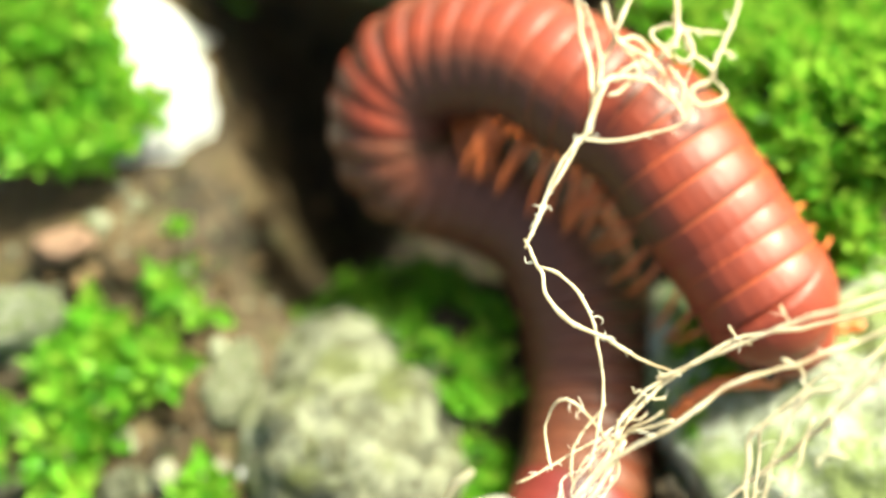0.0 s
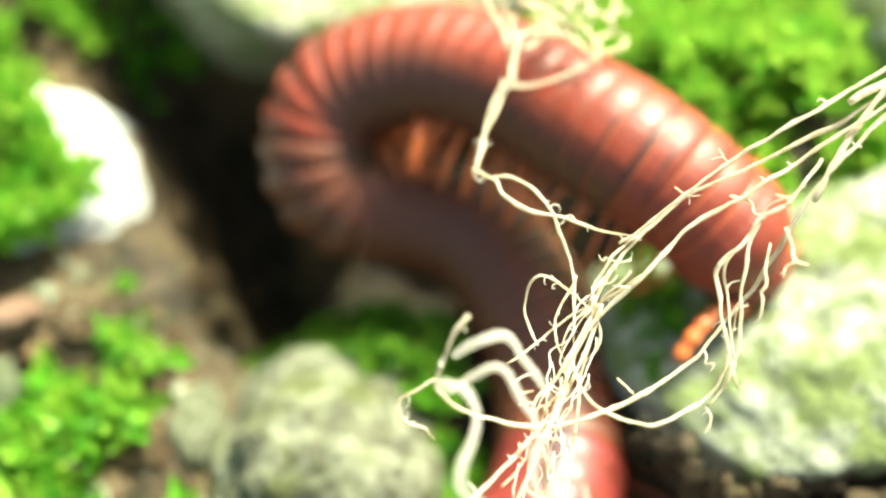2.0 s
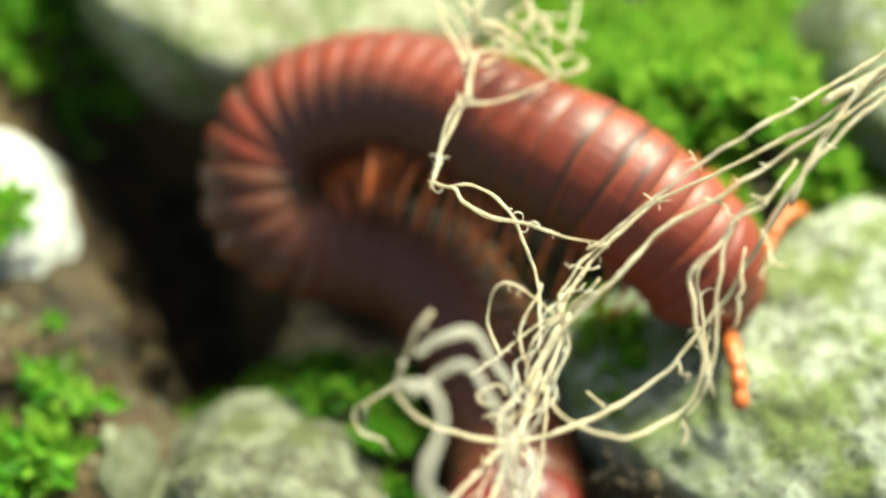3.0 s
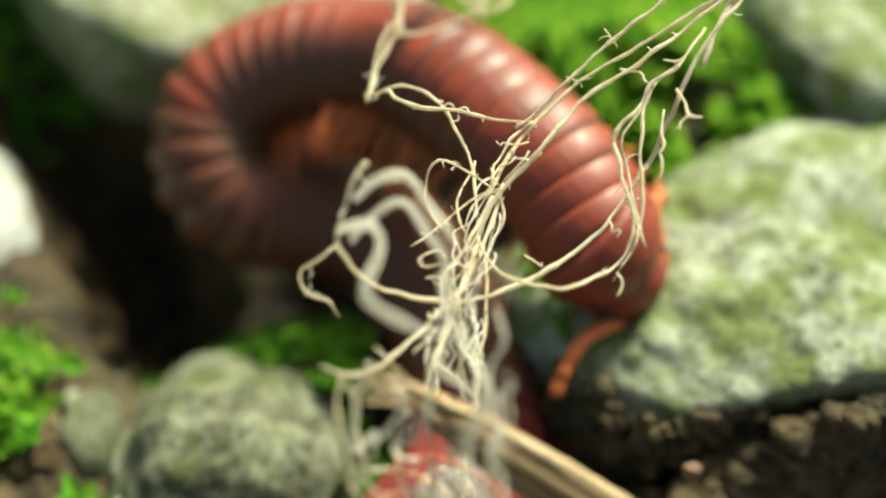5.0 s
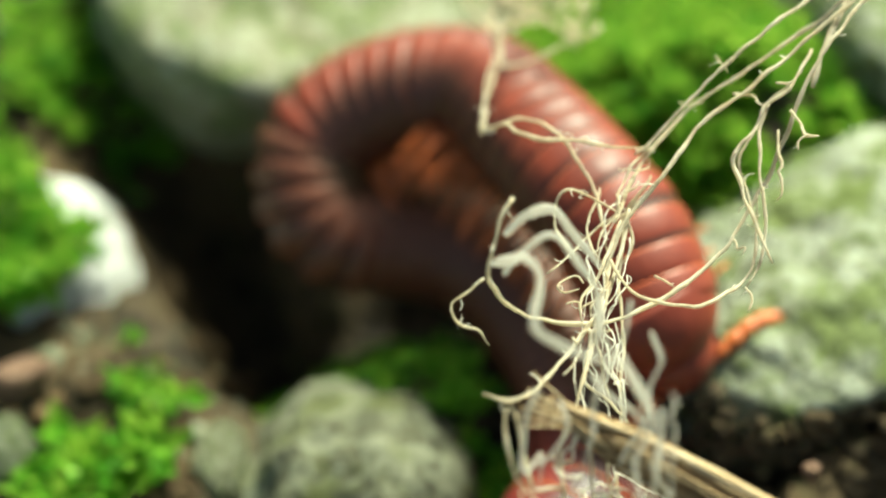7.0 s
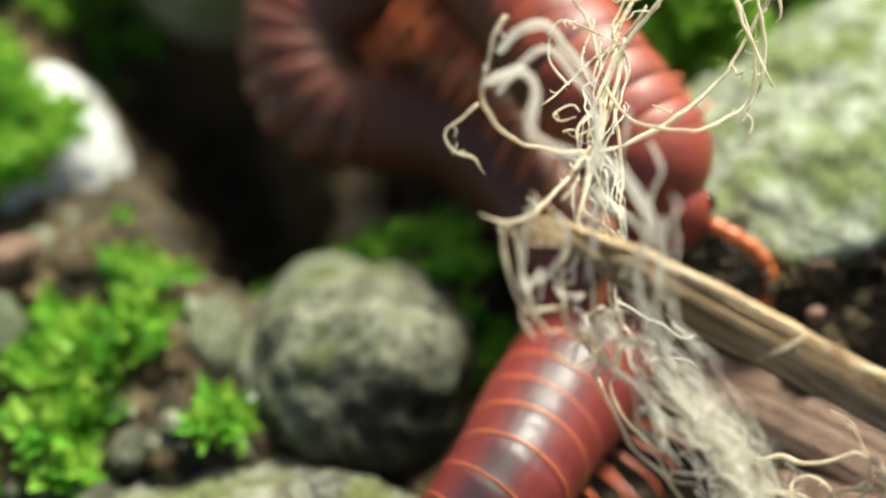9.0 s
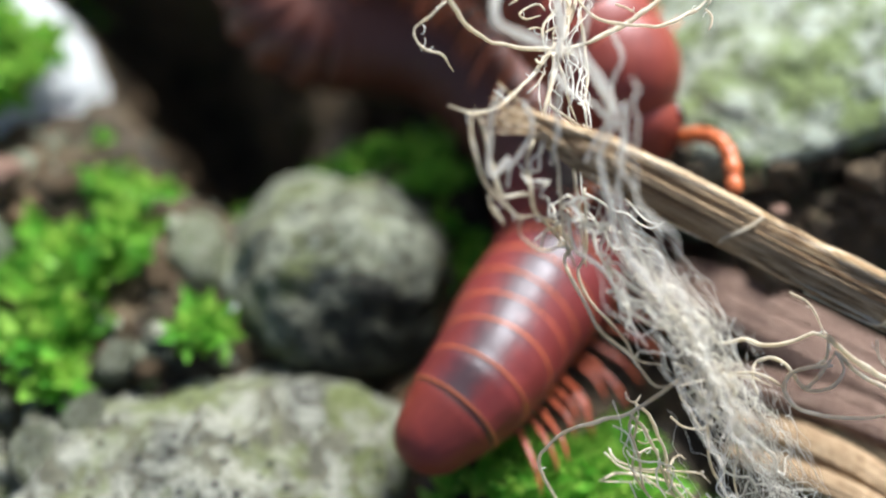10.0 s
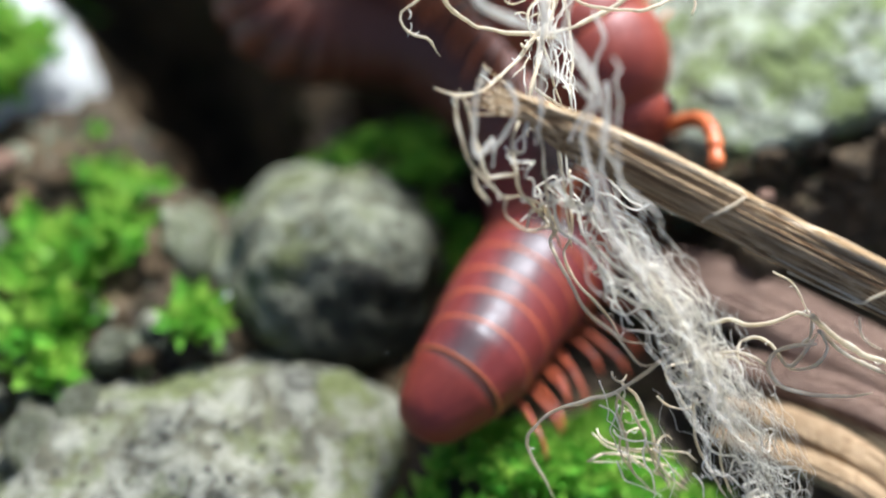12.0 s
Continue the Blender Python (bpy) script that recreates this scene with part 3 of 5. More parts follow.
def antenna_mesh(side):
    """Seven beaded segments in a gentle outward bow."""
    pts = spline([(0, 0, 0), (0.03 * side, 0.09, 0.03), (0.05 * side, 0.2, 0.04), (0.02 * side, 0.3, 0.02), (-0.05 * side, 0.38, -0.04)], 43)
    u = np.linspace(0, 7, 43)
    r = 0.028 * (0.74 + 0.3 * np.abs(np.sin(math.pi * u)) ** 0.6)
    r[-1] = 0.006
    v, f = tube(pts, r, 9)
    return mesh_of("antenna", v, f, LEG)


def ball(centre, size, n=16, m=10):
    v, f = [], []
    for j in range(m + 1):
        p = math.pi * j / m
        for k in range(n):
            a = 2 * math.pi * k / n
            v.append((centre[0] + size[0] * math.sin(p) * math.cos(a), centre[1] + size[1] * math.sin(p) * math.sin(a), centre[2] + size[2] * math.cos(p)))
    for j in range(m):
        for k in range(n):
            f.append((j * n + k, (j + 1) * n + k, (j + 1) * n + (k + 1) % n, j * n + (k + 1) % n))
    return v, f


def body_path(t):
    """The centre line from tail to neck at time t, and the way the head points."""
    times = [k[0] for k in FRONT]
    j = max(i for i, s in enumerate(times) if s <= t + 1e-9)
    j2 = min(j + 1, len(times) - 1)
    w = 0.0 if j2 == j else (t - times[j]) / (times[j2] - times[j])
    front = (1 - w) * np.array(FRONT[j][1]) + w * np.array(FRONT[j2][1])
    nose = (1 - w) * np.array(FRONT[j][2]) + w * np.array(FRONT[j2][2])
    pts = np.vstack([[TAIL_TIP], COIL, front])
    return spline(pts, 900), nose[:3] / np.linalg.norm(nose[:3]), nose[3]


def ring_poses(t):
    """Poses of all rings and of the head at time t."""
    path, nose, lean = body_path(t)
    step = np.linalg.norm(np.diff(path, axis=0), axis=1)
    s = np.r_[0, np.cumsum(step)]
    slip = np.interp(t, *np.array(TAIL_SLIP).T)
    pitch = np.interp(s / s[-1], [0, 0.14, 0.24, 0.4, 0.64, 0.78, 1], [0.116, 0.116, 0.104, 0.085, 0.084, 0.1, 0.104])
    count = np.cumsum(1 / pitch)
    u = np.linspace(0, 1, RINGS)
    place = 0.2 + slip * (1 - u) ** 1.5 + np.interp(u, (count - count[0]) / (count[-1] - count[0]), s) * (s[-1] - 0.22) / s[-1]
    out = []
    for k, a in enumerate(np.clip(place, 0.02, s[-1] - 0.001)):
        c = np.array([np.interp(a, s, path[:, i]) for i in range(3)])
        d = np.array([np.interp(min(a + 0.05, s[-1]), s, path[:, i]) - np.interp(max(a - 0.05, 0), s, path[:, i]) for i in range(3)])
        d /= np.linalg.norm(d)
        near = max(0.0, (k - (RINGS - 4)) / 4)
        d = (1 - 0.22 * near) * d + 0.22 * near * nose
        d /= np.linalg.norm(d)
        roll = np.interp(k / (RINGS - 1), [0, 0.2, 0.36, 0.74, 0.9, 1], [0, 5, 48, 45, 0.5 * lean + 12, lean])
        out.append(frame_of(c, d) @ pose(0, 0, 0, 0, -float(roll), 0))
    tip = np.array([np.interp(s[-1], s, path[:, i]) for i in range(3)])
    head = frame_of(tip + 0.14 * nose, nose) @ at(0, 0, -0.04, 0, -float(lean), 0)
    return out, head


def frame_of(c, d):
    """A pose at c whose Y axis runs along d and whose Z axis is as upright as can be."""
    y = Vector(d).normalized()
    x = y.cross(Vector((0, 0, 1))).normalized()
    z = x.cross(y)
    m = Matrix((x, y, z)).transposed().to_4x4()
    m.translation = Vector(c) * CM
    return m


# Antennae: seconds, degrees outwards, degrees up.
OUTER_SWING = [(0.0, 40, 5), (2.2, 42, 5), (3.0, 72, -8), (3.5, 66, 20), (3.7, 68, 16), (4.6, 98, -15), (5.5, 126, -42), (6.1, 122, -38), (6.5, 96, -8), (6.7, 88, -6), (8.4, 36, -14), (9.0, 24, -30), (9.5, 20, 10), (10.0, 16, 40), (10.5, 12, 54), (11.0, 15, 48), (11.5, 14, 54), (12.0, 16, 50)]
INNER_SWING = [(0.0, 116, -10), (1.0, 118, -10), (1.5, 118, 2), (2.0, 118, 15), (2.5, 108, 34), (3.0, 98, 50), (3.5, 104, 62), (3.7, 102, 58), (4.6, 104, 30), (5.5, 106, -4), (6.5, 84, -16), (8.3, 40, -10), (9.5, 52, -14), (10.5, 42, -8), (12.0, 50, -10)]
MOVERS = []  # things that move, with their rows


def build_millipede():
    base = thing("millipede", None, "coiled red-brown millipede with dusky back and orange legs, resting on stones", "millipede", at(0.3, 0.6, 0.0))
    back = base.matrix_world.inverted()
    times = [0.0, 1.0, 2.0, 3.0, 3.5, 4.5, 5.5, 6.0, 6.5, 7.5, 8.5, 9.5, 10.5, 12.0]
    tables = [ring_poses(t) for t in times]
    legs = {-1: leg_mesh(-1), -2: leg_mesh(-1, True), 2: leg_mesh(1, True), 3: leg_mesh(1)}
    # Inside the coil this brighter orange stands in for light on the legs.
    legs[3].materials[0] = legs[-2].materials[0] = LEG
    cache = {}
    rng = np.random.default_rng(5)
    rest = np.array([m.translation for m in tables[3][0]]) / CM
    pitch = np.linalg.norm(np.diff(rest, axis=0), axis=1)
    pitch = np.r_[pitch, pitch[-1]]
    turn = np.gradient(np.gradient(rest, axis=0) / pitch[:, None], axis=0) / pitch[:, None]
    bend = np.linalg.norm(turn, axis=1)
    for k in range(RINGS):
        r = ring_radius(k / (RINGS - 1))
        front = min(1.0, max(0.0, (k / RINGS - 0.14) / 0.1))
        front *= min(1.0, max(0.4, 1 - (k / RINGS - 0.64) / 0.16))
        cone = (ring_radius((k + 1) / (RINGS - 1)) - ring_radius(max(k - 1, 0) / (RINGS - 1))) / r / (2 if k else 1) / 0.88
        # Rings 12 to 33 take the shaded copy, hind rings the dusky-backed shell.
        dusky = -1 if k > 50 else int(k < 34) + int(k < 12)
        length = round(1.06 * float(pitch[k]) * (1 + 0.35 * min(0.9, 0.25 * float(bend[k]))), 3)
        key = round(r, 3), k == 0, round(5 * front), round(cone, 3), dusky, length, k == RINGS - 1
        if key not in cache:
            cache[key] = ring_mesh("ring", r, 0.108 if k == 0 else length, k == 0, 0.036 * round(5 * front) / 5, cone, dusky, k == RINGS - 1)
        ring = piece("ring" if k else "tail_ring", cache[key], base)
        MOVERS.append((ring, [(t, back @ tab[0][k]) for t, tab in zip(times, tables)]))
        if 1 < k:
            for pair in (-0.03, 0.03) if k < RINGS - 4 else (0.0,):
                for side in (-1, 1):
                    wave = 22 * math.sin(1.0 * k + 14 * pair) + rng.normal(0, 9 if k < 14 else 5)
                    if k < 10:
                        wave = 0.4 * wave - 42 * max(0.0, 1 - (k - 2 + 10 * pair) / 4.5)
                    long = side > 0 and k < 14
                    outer = side < 0 and k > 40
                    x, z = (0.14, -0.6 * r) if k < 14 else (0.2, -0.38 * r) if outer else (0.16, -0.6 * r) if k > 40 else (0.08, -0.84 * r)
                    leg = piece("leg", legs[2 if long else -2 if outer else 3 if side > 0 else -1], ring, at(side * x, pair, z, 0, rng.normal(0, 6) * side, wave * side))
                    reach = 0.85 if long else 0.4 if k < 14 or (side < 0 and k <= 40) else 0.12 + 0.26 * (k > 49) if outer else 0.14 if k < 28 else 0.6
                    leg.scale = (reach * rng.uniform(0.75, 1.08), 1, 1)
    # head: collar shield, rounded face, eyes and antennae
    cv, cf = ball((0, 0, 0), (0.242, 0.25, 0.242), 32, 18)
    cv = [(x, y * (1.0 if y > 0 else 0.3), z * (1.0 if z > 0 else 0.8)) for x, y, z in cv]
    head = piece("head", mesh_of("head", *ball((0, 0.05, -0.06), (0.17, 0.14, 0.19), 24, 14), SHELL_HEAD), base)
    piece("collar", mesh_of("collar", cv, cf, SHELL_HEAD), head, at(0, -0.16, 0.035))
    MOVERS.append((head, [(t, back @ tab[1]) for t, tab in zip(times, tables)]))
    for side in (-1, 1):
        piece("eye", mesh_of("eye", *ball((0, 0, 0), (0.02, 0.045, 0.03), 12, 8), EYE_BLACK), head, at(0.155 * side, 0.07, 0.0), "black eye patch")
        feeler = piece("antenna", antenna_mesh(side), head)
        swing = INNER_SWING if side > 0 else OUTER_SWING
        rows = [(t, at(0.13 * side, 0.14, -0.045, lift, 0, -side * turn)) for t, turn, lift in swing]
        MOVERS.append((feeler, rows))


# ---- roots ----
def lay(group, radius, *bends):
    """Adds a root of this radius that runs through its bends."""
    group.append((radius, bends))


STRANDS = []
lay(STRANDS, 0.0125, (0.25, 0.7, 1.2), (0.28, 0.59, 1.34), (0.3, 0.5, 1.4), (0.37, 0.42, 1.44), (0.44, 0.39, 1.45), (0.53, 0.33, 1.46), (0.64, 0.29, 1.48))
lay(STRANDS, 0.011, (0.28, 0.6, 1.33), (0.34, 0.57, 1.38), (0.4, 0.49, 1.4), (0.43, 0.41, 1.4), (0.45, 0.3, 1.39), (0.44, 0.17, 1.39), (0.41, 0.02, 1.38))
lay(STRANDS, 0.013, (0.25, 0.68, 1.2), (0.32, 0.84, 1.13), (0.36, 0.91, 1.13), (0.44, 1.04, 1.08), (0.46, 1.08, 1.1), (0.5, 1.25, 1.06), (0.5, 1.37, 1.05), (0.46, 1.52, 1.02))
lay(STRANDS, 0.011, (0.44, 1.04, 1.08), (0.48, 1.04, 1.08), (0.57, 1.04, 1.08), (0.68, 1.06, 1.1), (0.76, 1.1, 1.12), (0.75, 1.18, 1.13), (0.78, 1.27, 1.15))
lay(STRANDS, 0.01, (0.27, 0.74, 1.15), (0.33, 0.88, 1.17), (0.38, 0.97, 1.17), (0.46, 1.06, 1.12))
lay(STRANDS, 0.013, (0.58, 0.27, 1.48), (0.64, 0.29, 1.5), (0.76, 0.34, 1.58), (0.92, 0.4, 1.67), (1.09, 0.45, 1.75), (1.36, 0.55, 1.8), (1.9, 0.75, 1.95), (2.8, 1, 2))
lay(STRANDS, 0.0125, (0.45, 0.08, 1.44), (0.58, 0.23, 1.45), (0.78, 0.37, 1.5), (0.94, 0.39, 1.58), (1.13, 0.43, 1.66), (1.35, 0.49, 1.76), (1.9, 0.7, 1.92), (2.8, 1, 2))
lay(STRANDS, 0.014, (0.36, -0.06, 1.4), (0.47, 0.06, 1.47), (0.62, 0.14, 1.55), (0.75, 0.24, 1.59), (0.94, 0.3, 1.65), (1.15, 0.38, 1.72), (1.34, 0.44, 1.8), (1.9, 0.68, 1.94), (2.8, 0.98, 2.02))
lay(STRANDS, 0.014, (0.08, 0.02, 1.77), (0.02, -0.03, 1.73), (-0.02, -0.09, 1.66), (-0.01, -0.115, 1.58), (0.04, -0.14, 1.49), (0.12, -0.17, 1.43), (0.24, -0.2, 1.4), (0.35, -0.2, 1.38), (0.47, -0.18, 1.38), (0.61, -0.14, 1.39), (0.73, -0.08, 1.42), (0.83, -0.01, 1.45), (0.91, 0.06, 1.51), (0.98, 0.13, 1.61), (1.03, 0.19, 1.67), (1.13, 0.28, 1.75), (1.35, 0.42, 1.82), (1.9, 0.66, 1.96), (2.8, 0.97, 2.04))
lay(STRANDS, 0.0095, (-0.01, -0.07, 1.55), (-0.06, -0.075, 1.53), (-0.12, -0.1, 1.51), (-0.11, -0.15, 1.49), (-0.06, -0.17, 1.46), (-0.03, -0.19, 1.4))
lay(STRANDS, 0.014, (0.27, -0.2, 1.41), (0.2, -0.26, 1.41), (0.11, -0.33, 1.43), (0.01, -0.4, 1.47), (-0.06, -0.42, 1.51), (-0.13, -0.4, 1.55))
lay(STRANDS, 0.013, (0.62, 0.15, 1.5), (0.5, 0.12, 1.4), (0.42, 0.01, 1.38), (0.33, -0.13, 1.41), (0.28, -0.21, 1.41), (0.24, -0.28, 1.39), (0.18, -0.37, 1.41), (0.14, -0.43, 1.4), (0.1, -0.52, 1.38))
lay(STRANDS, 0.0105, (0.6, 0.18, 1.48), (0.5, 0.11, 1.4), (0.42, -0.06, 1.36), (0.36, -0.25, 1.33), (0.3, -0.38, 1.32), (0.27, -0.5, 1.25))
lay(STRANDS, 0.0105, (0.38, -0.05, 1.45), (0.4, -0.15, 1.44), (0.46, -0.22, 1.45), (0.57, -0.26, 1.45), (0.7, -0.22, 1.42), (0.78, -0.17, 1.42), (0.84, -0.06, 1.44), (0.87, 0.02, 1.5))
lay(STRANDS, 0.0095, (0.82, -0.14, 1.47), (0.85, 0.04, 1.47), (0.85, 0.14, 1.52), (0.92, 0.2, 1.55), (1, 0.27, 1.6), (1.08, 0.27, 1.7))
lay(STRANDS, 0.0085, (0.3, 0.03, 1.4), (0.29, 0.14, 1.39), (0.31, 0.2, 1.43), (0.35, 0.21, 1.46), (0.41, 0.16, 1.46), (0.47, 0.08, 1.46))
lay(STRANDS, 0.0085, (0.21, -0.01, 1.39), (0.3, 0.04, 1.4), (0.41, 0.1, 1.41), (0.5, 0.12, 1.42))
LOW_STRANDS = []
lay(LOW_STRANDS, 0.013, (0.07, -0.52, 1.46), (0.03, -0.58, 1.45), (0.01, -0.66, 1.43), (0.02, -0.68, 1.36), (0.07, -0.69, 1.28), (0.1, -0.72, 1.22))
lay(LOW_STRANDS, 0.011, (0.01, -0.66, 1.43), (-0.04, -0.65, 1.44), (-0.07, -0.65, 1.45), (-0.08, -0.59, 1.5), (-0.08, -0.52, 1.55), (-0.09, -0.47, 1.6))
lay(LOW_STRANDS, 0.009, (-0.1, -0.48, 1.6), (-0.12, -0.53, 1.58), (-0.12, -0.6, 1.54), (-0.11, -0.65, 1.5), (-0.07, -0.7, 1.46), (-0.04, -0.71, 1.42), (0.02, -0.69, 1.36))
lay(LOW_STRANDS, 0.008, (-0.12, -0.66, 1.5), (-0.12, -0.7, 1.48), (-0.1, -0.74, 1.46))
lay(LOW_STRANDS, 0.009, (-0.04, -0.71, 1.42), (-0.05, -0.73, 1.38), (-0.02, -0.76, 1.35), (0.03, -0.76, 1.3), (0.11, -0.72, 1.22))
lay(LOW_STRANDS, 0.011, (0.02, -0.69, 1.36), (0.07, -0.69, 1.3), (0.12, -0.72, 1.22), (0.1, -0.74, 1.17), (0.1, -0.82, 1.16), (0.12, -0.95, 1.13), (0.17, -1.04, 1.1), (0.22, -1.13, 1.06), (0.29, -1.14, 1.04))
lay(LOW_STRANDS, 0.01, (0.2, -0.61, 1.3), (0.18, -0.68, 1.26), (0.16, -0.75, 1.18), (0.13, -0.78, 1.14), (0.13, -0.86, 1.12), (0.18, -0.98, 1.1), (0.19, -1.05, 1.08), (0.26, -1.08, 1.06))
lay(LOW_STRANDS, 0.009, (0.1, -0.57, 1.5), (0.1, -0.61, 1.46), (0.09, -0.69, 1.38), (0.08, -0.77, 1.3), (0.11, -0.79, 1.2))
lay(LOW_STRANDS, 0.008, (0.15, -0.57, 1.45), (0.15, -0.65, 1.38), (0.15, -0.71, 1.3), (0.15, -0.78, 1.16))
lay(LOW_STRANDS, 0.008, (0.02, -0.74, 1.28), (0.05, -0.7, 1.3), (0.1, -0.7, 1.24), (0.11, -0.74, 1.18))
lay(LOW_STRANDS, 0.012, (0.29, -1.13, 1.04), (0.18, -1.14, 0.96), (0.08, -1.12, 0.9), (-0.01, -1.1, 0.85), (-0.07, -1.11, 0.8), (-0.09, -1.12, 0.72), (-0.06, -1.18, 0.62), (-0.03, -1.24, 0.52))
lay(LOW_STRANDS, 0.009, (0.15, -1.14, 0.94), (0.2, -1.17, 0.86), (0.23, -1.22, 0.78), (0.25, -1.26, 0.7), (0.29, -1.33, 0.6), (0.32, -1.37, 0.54))
lay(LOW_STRANDS, 0.008, (0.18, -1.15, 0.92), (0.17, -1.19, 0.8), (0.17, -1.24, 0.7), (0.21, -1.3, 0.6))
lay(LOW_STRANDS, 0.007, (0.13, -1.13, 0.66), (0.16, -1.21, 0.68), (0.25, -1.26, 0.7), (0.32, -1.3, 0.68))
lay(LOW_STRANDS, 0.007, (0.09, -1.19, 0.6), (0.16, -1.22, 0.66), (0.26, -1.29, 0.62), (0.32, -1.36, 0.56))
lay(LOW_STRANDS, 0.008, (0.37, -1.07, 0.82), (0.45, -1.07, 0.8), (0.55, -1.11, 0.84), (0.6, -1.18, 0.88))
lay(LOW_STRANDS, 0.02, (0.72, -1.17, 1.1), (0.75, -1.19, 1.06), (0.79, -1.23, 1.02), (0.85, -1.27, 0.98), (0.93, -1.32, 0.94), (1.02, -1.42, 0.9))
lay(LOW_STRANDS, 0.015, (0.73, -1.21, 1.08), (0.76, -1.24, 1.04), (0.81, -1.28, 0.99), (0.87, -1.31, 0.95), (0.95, -1.35, 0.9))
lay(LOW_STRANDS, 0.016, (0.5, -1.01, 0.9), (0.52, -1.03, 0.93), (0.56, -1.04, 0.95), (0.59, -1.09, 0.98), (0.64, -1.11, 1), (0.69, -1.12, 1.03), (0.72, -1.13, 1.05), (0.73, -1.17, 1.08))
lay(LOW_STRANDS, 0.011, (0.73, -1.17, 1.08), (0.72, -1.2, 1.05), (0.71, -1.21, 1.03), (0.69, -1.2, 1))
lay(LOW_STRANDS, 0.013, (0.56, -1.12, 0.96), (0.6, -1.13, 0.97), (0.62, -1.17, 0.99), (0.62, -1.21, 1), (0.62, -1.25, 1.01), (0.63, -1.26, 1.02), (0.68, -1.24, 1.04), (0.73, -1.21, 1.05))
lay(LOW_STRANDS, 0.014, (0.71, -1.24, 1.06), (0.66, -1.22, 1.04), (0.62, -1.21, 1.03), (0.59, -1.22, 1.01), (0.57, -1.25, 1), (0.59, -1.29, 0.98), (0.63, -1.32, 0.97), (0.69, -1.34, 0.95), (0.78, -1.37, 0.94), (0.85, -1.38, 0.92))
lay(LOW_STRANDS, 0.011, (0.53, -1.21, 0.93), (0.53, -1.17, 0.94), (0.54, -1.14, 0.95), (0.56, -1.12, 0.95), (0.58, -1.12, 0.96))
lay(LOW_STRANDS, 0.01, (0.46, -1.11, 0.93), (0.5, -1.13, 0.94), (0.53, -1.15, 0.96), (0.56, -1.18, 0.97), (0.57, -1.22, 0.99), (0.58, -1.24, 1))
lay(LOW_STRANDS, 0.011, (0.64, -1.25, 0.98), (0.66, -1.27, 1), (0.7, -1.28, 1.02), (0.74, -1.26, 1.04), (0.74, -1.24, 1.06), (0.73, -1.21, 1.08))
lay(LOW_STRANDS, 0.008, (0.66, -1.03, 1.15), (0.7, -1.07, 1.13), (0.72, -1.12, 1.1), (0.73, -1.17, 1.08))
lay(LOW_STRANDS, 0.008, (0.81, -1.24, 1.15), (0.8, -1.28, 1.13), (0.82, -1.32, 1.12), (0.85, -1.33, 1.1))
lay(LOW_STRANDS, 0.011, (0.19, -1.11, 0.92), (0.23, -1.14, 0.86), (0.25, -1.17, 0.8), (0.27, -1.21, 0.74), (0.27, -1.26, 0.68), (0.3, -1.32, 0.62), (0.35, -1.37, 0.56))
lay(LOW_STRANDS, 0.009, (0.18, -1.12, 0.92), (0.17, -1.15, 0.86), (0.17, -1.19, 0.81), (0.18, -1.22, 0.75), (0.18, -1.27, 0.69), (0.2, -1.31, 0.64), (0.25, -1.35, 0.58))
lay(LOW_STRANDS, 0.008, (0.13, -1.14, 0.72), (0.13, -1.17, 0.72), (0.15, -1.2, 0.71), (0.2, -1.24, 0.71), (0.28, -1.27, 0.71), (0.35, -1.3, 0.7), (0.37, -1.34, 0.7))
lay(LOW_STRANDS, 0.009, (0.08, -1.21, 0.66), (0.14, -1.2, 0.65), (0.2, -1.23, 0.64), (0.26, -1.27, 0.64), (0.31, -1.31, 0.63), (0.34, -1.36, 0.62))
lay(LOW_STRANDS, 0.006, (0.08, -1.21, 0.66), (0.14, -1.23, 0.65), (0.22, -1.27, 0.65), (0.26, -1.32, 0.64))
lay(LOW_STRANDS, 0.006, (0.2, -1.17, 0.78), (0.21, -1.19, 0.79), (0.24, -1.19, 0.79), (0.26, -1.2, 0.8))
lay(LOW_STRANDS, 0.007, (0.16, -1.09, 0.98), (0.16, -1.11, 0.97), (0.18, -1.12, 0.95), (0.21, -1.1, 0.94))
lay(LOW_STRANDS, 0.006, (0.26, -1.27, 0.72), (0.28, -1.24, 0.72), (0.31, -1.23, 0.72), (0.32, -1.25, 0.72))
lay(LOW_STRANDS, 0.007, (0.2, -1.13, 0.8), (0.23, -1.13, 0.75), (0.27, -1.13, 0.7))
lay(LOW_STRANDS, 0.007, (0.19, -1.2, 0.75), (0.22, -1.19, 0.74), (0.25, -1.2, 0.73), (0.25, -1.22, 0.72))
lay(LOW_STRANDS, 0.009, (0.35, -1.16, 1), (0.36, -1.21, 0.92), (0.37, -1.25, 0.84), (0.37, -1.31, 0.76), (0.4, -1.38, 0.68), (0.44, -1.44, 0.6))
lay(LOW_STRANDS, 0.01, (0.44, -1.15, 1), (0.44, -1.23, 0.9), (0.45, -1.3, 0.8), (0.43, -1.36, 0.7), (0.46, -1.44, 0.6))
lay(LOW_STRANDS, 0.007, (0.32, -1.13, 1), (0.31, -1.14, 0.95), (0.34, -1.18, 0.9), (0.36, -1.2, 0.85), (0.39, -1.22, 0.8))
lay(LOW_STRANDS, 0.007, (0.29, -1.16, 0.86), (0.32, -1.2, 0.85), (0.36, -1.22, 0.85), (0.41, -1.2, 0.84))
LOW_PALE = []
lay(LOW_PALE, 0.012, (0.17, -0.34, 1.77), (0.17, -0.46, 1.72), (0.21, -0.57, 1.68), (0.21, -0.63, 1.64), (0.17, -0.66, 1.6), (0.13, -0.69, 1.56))
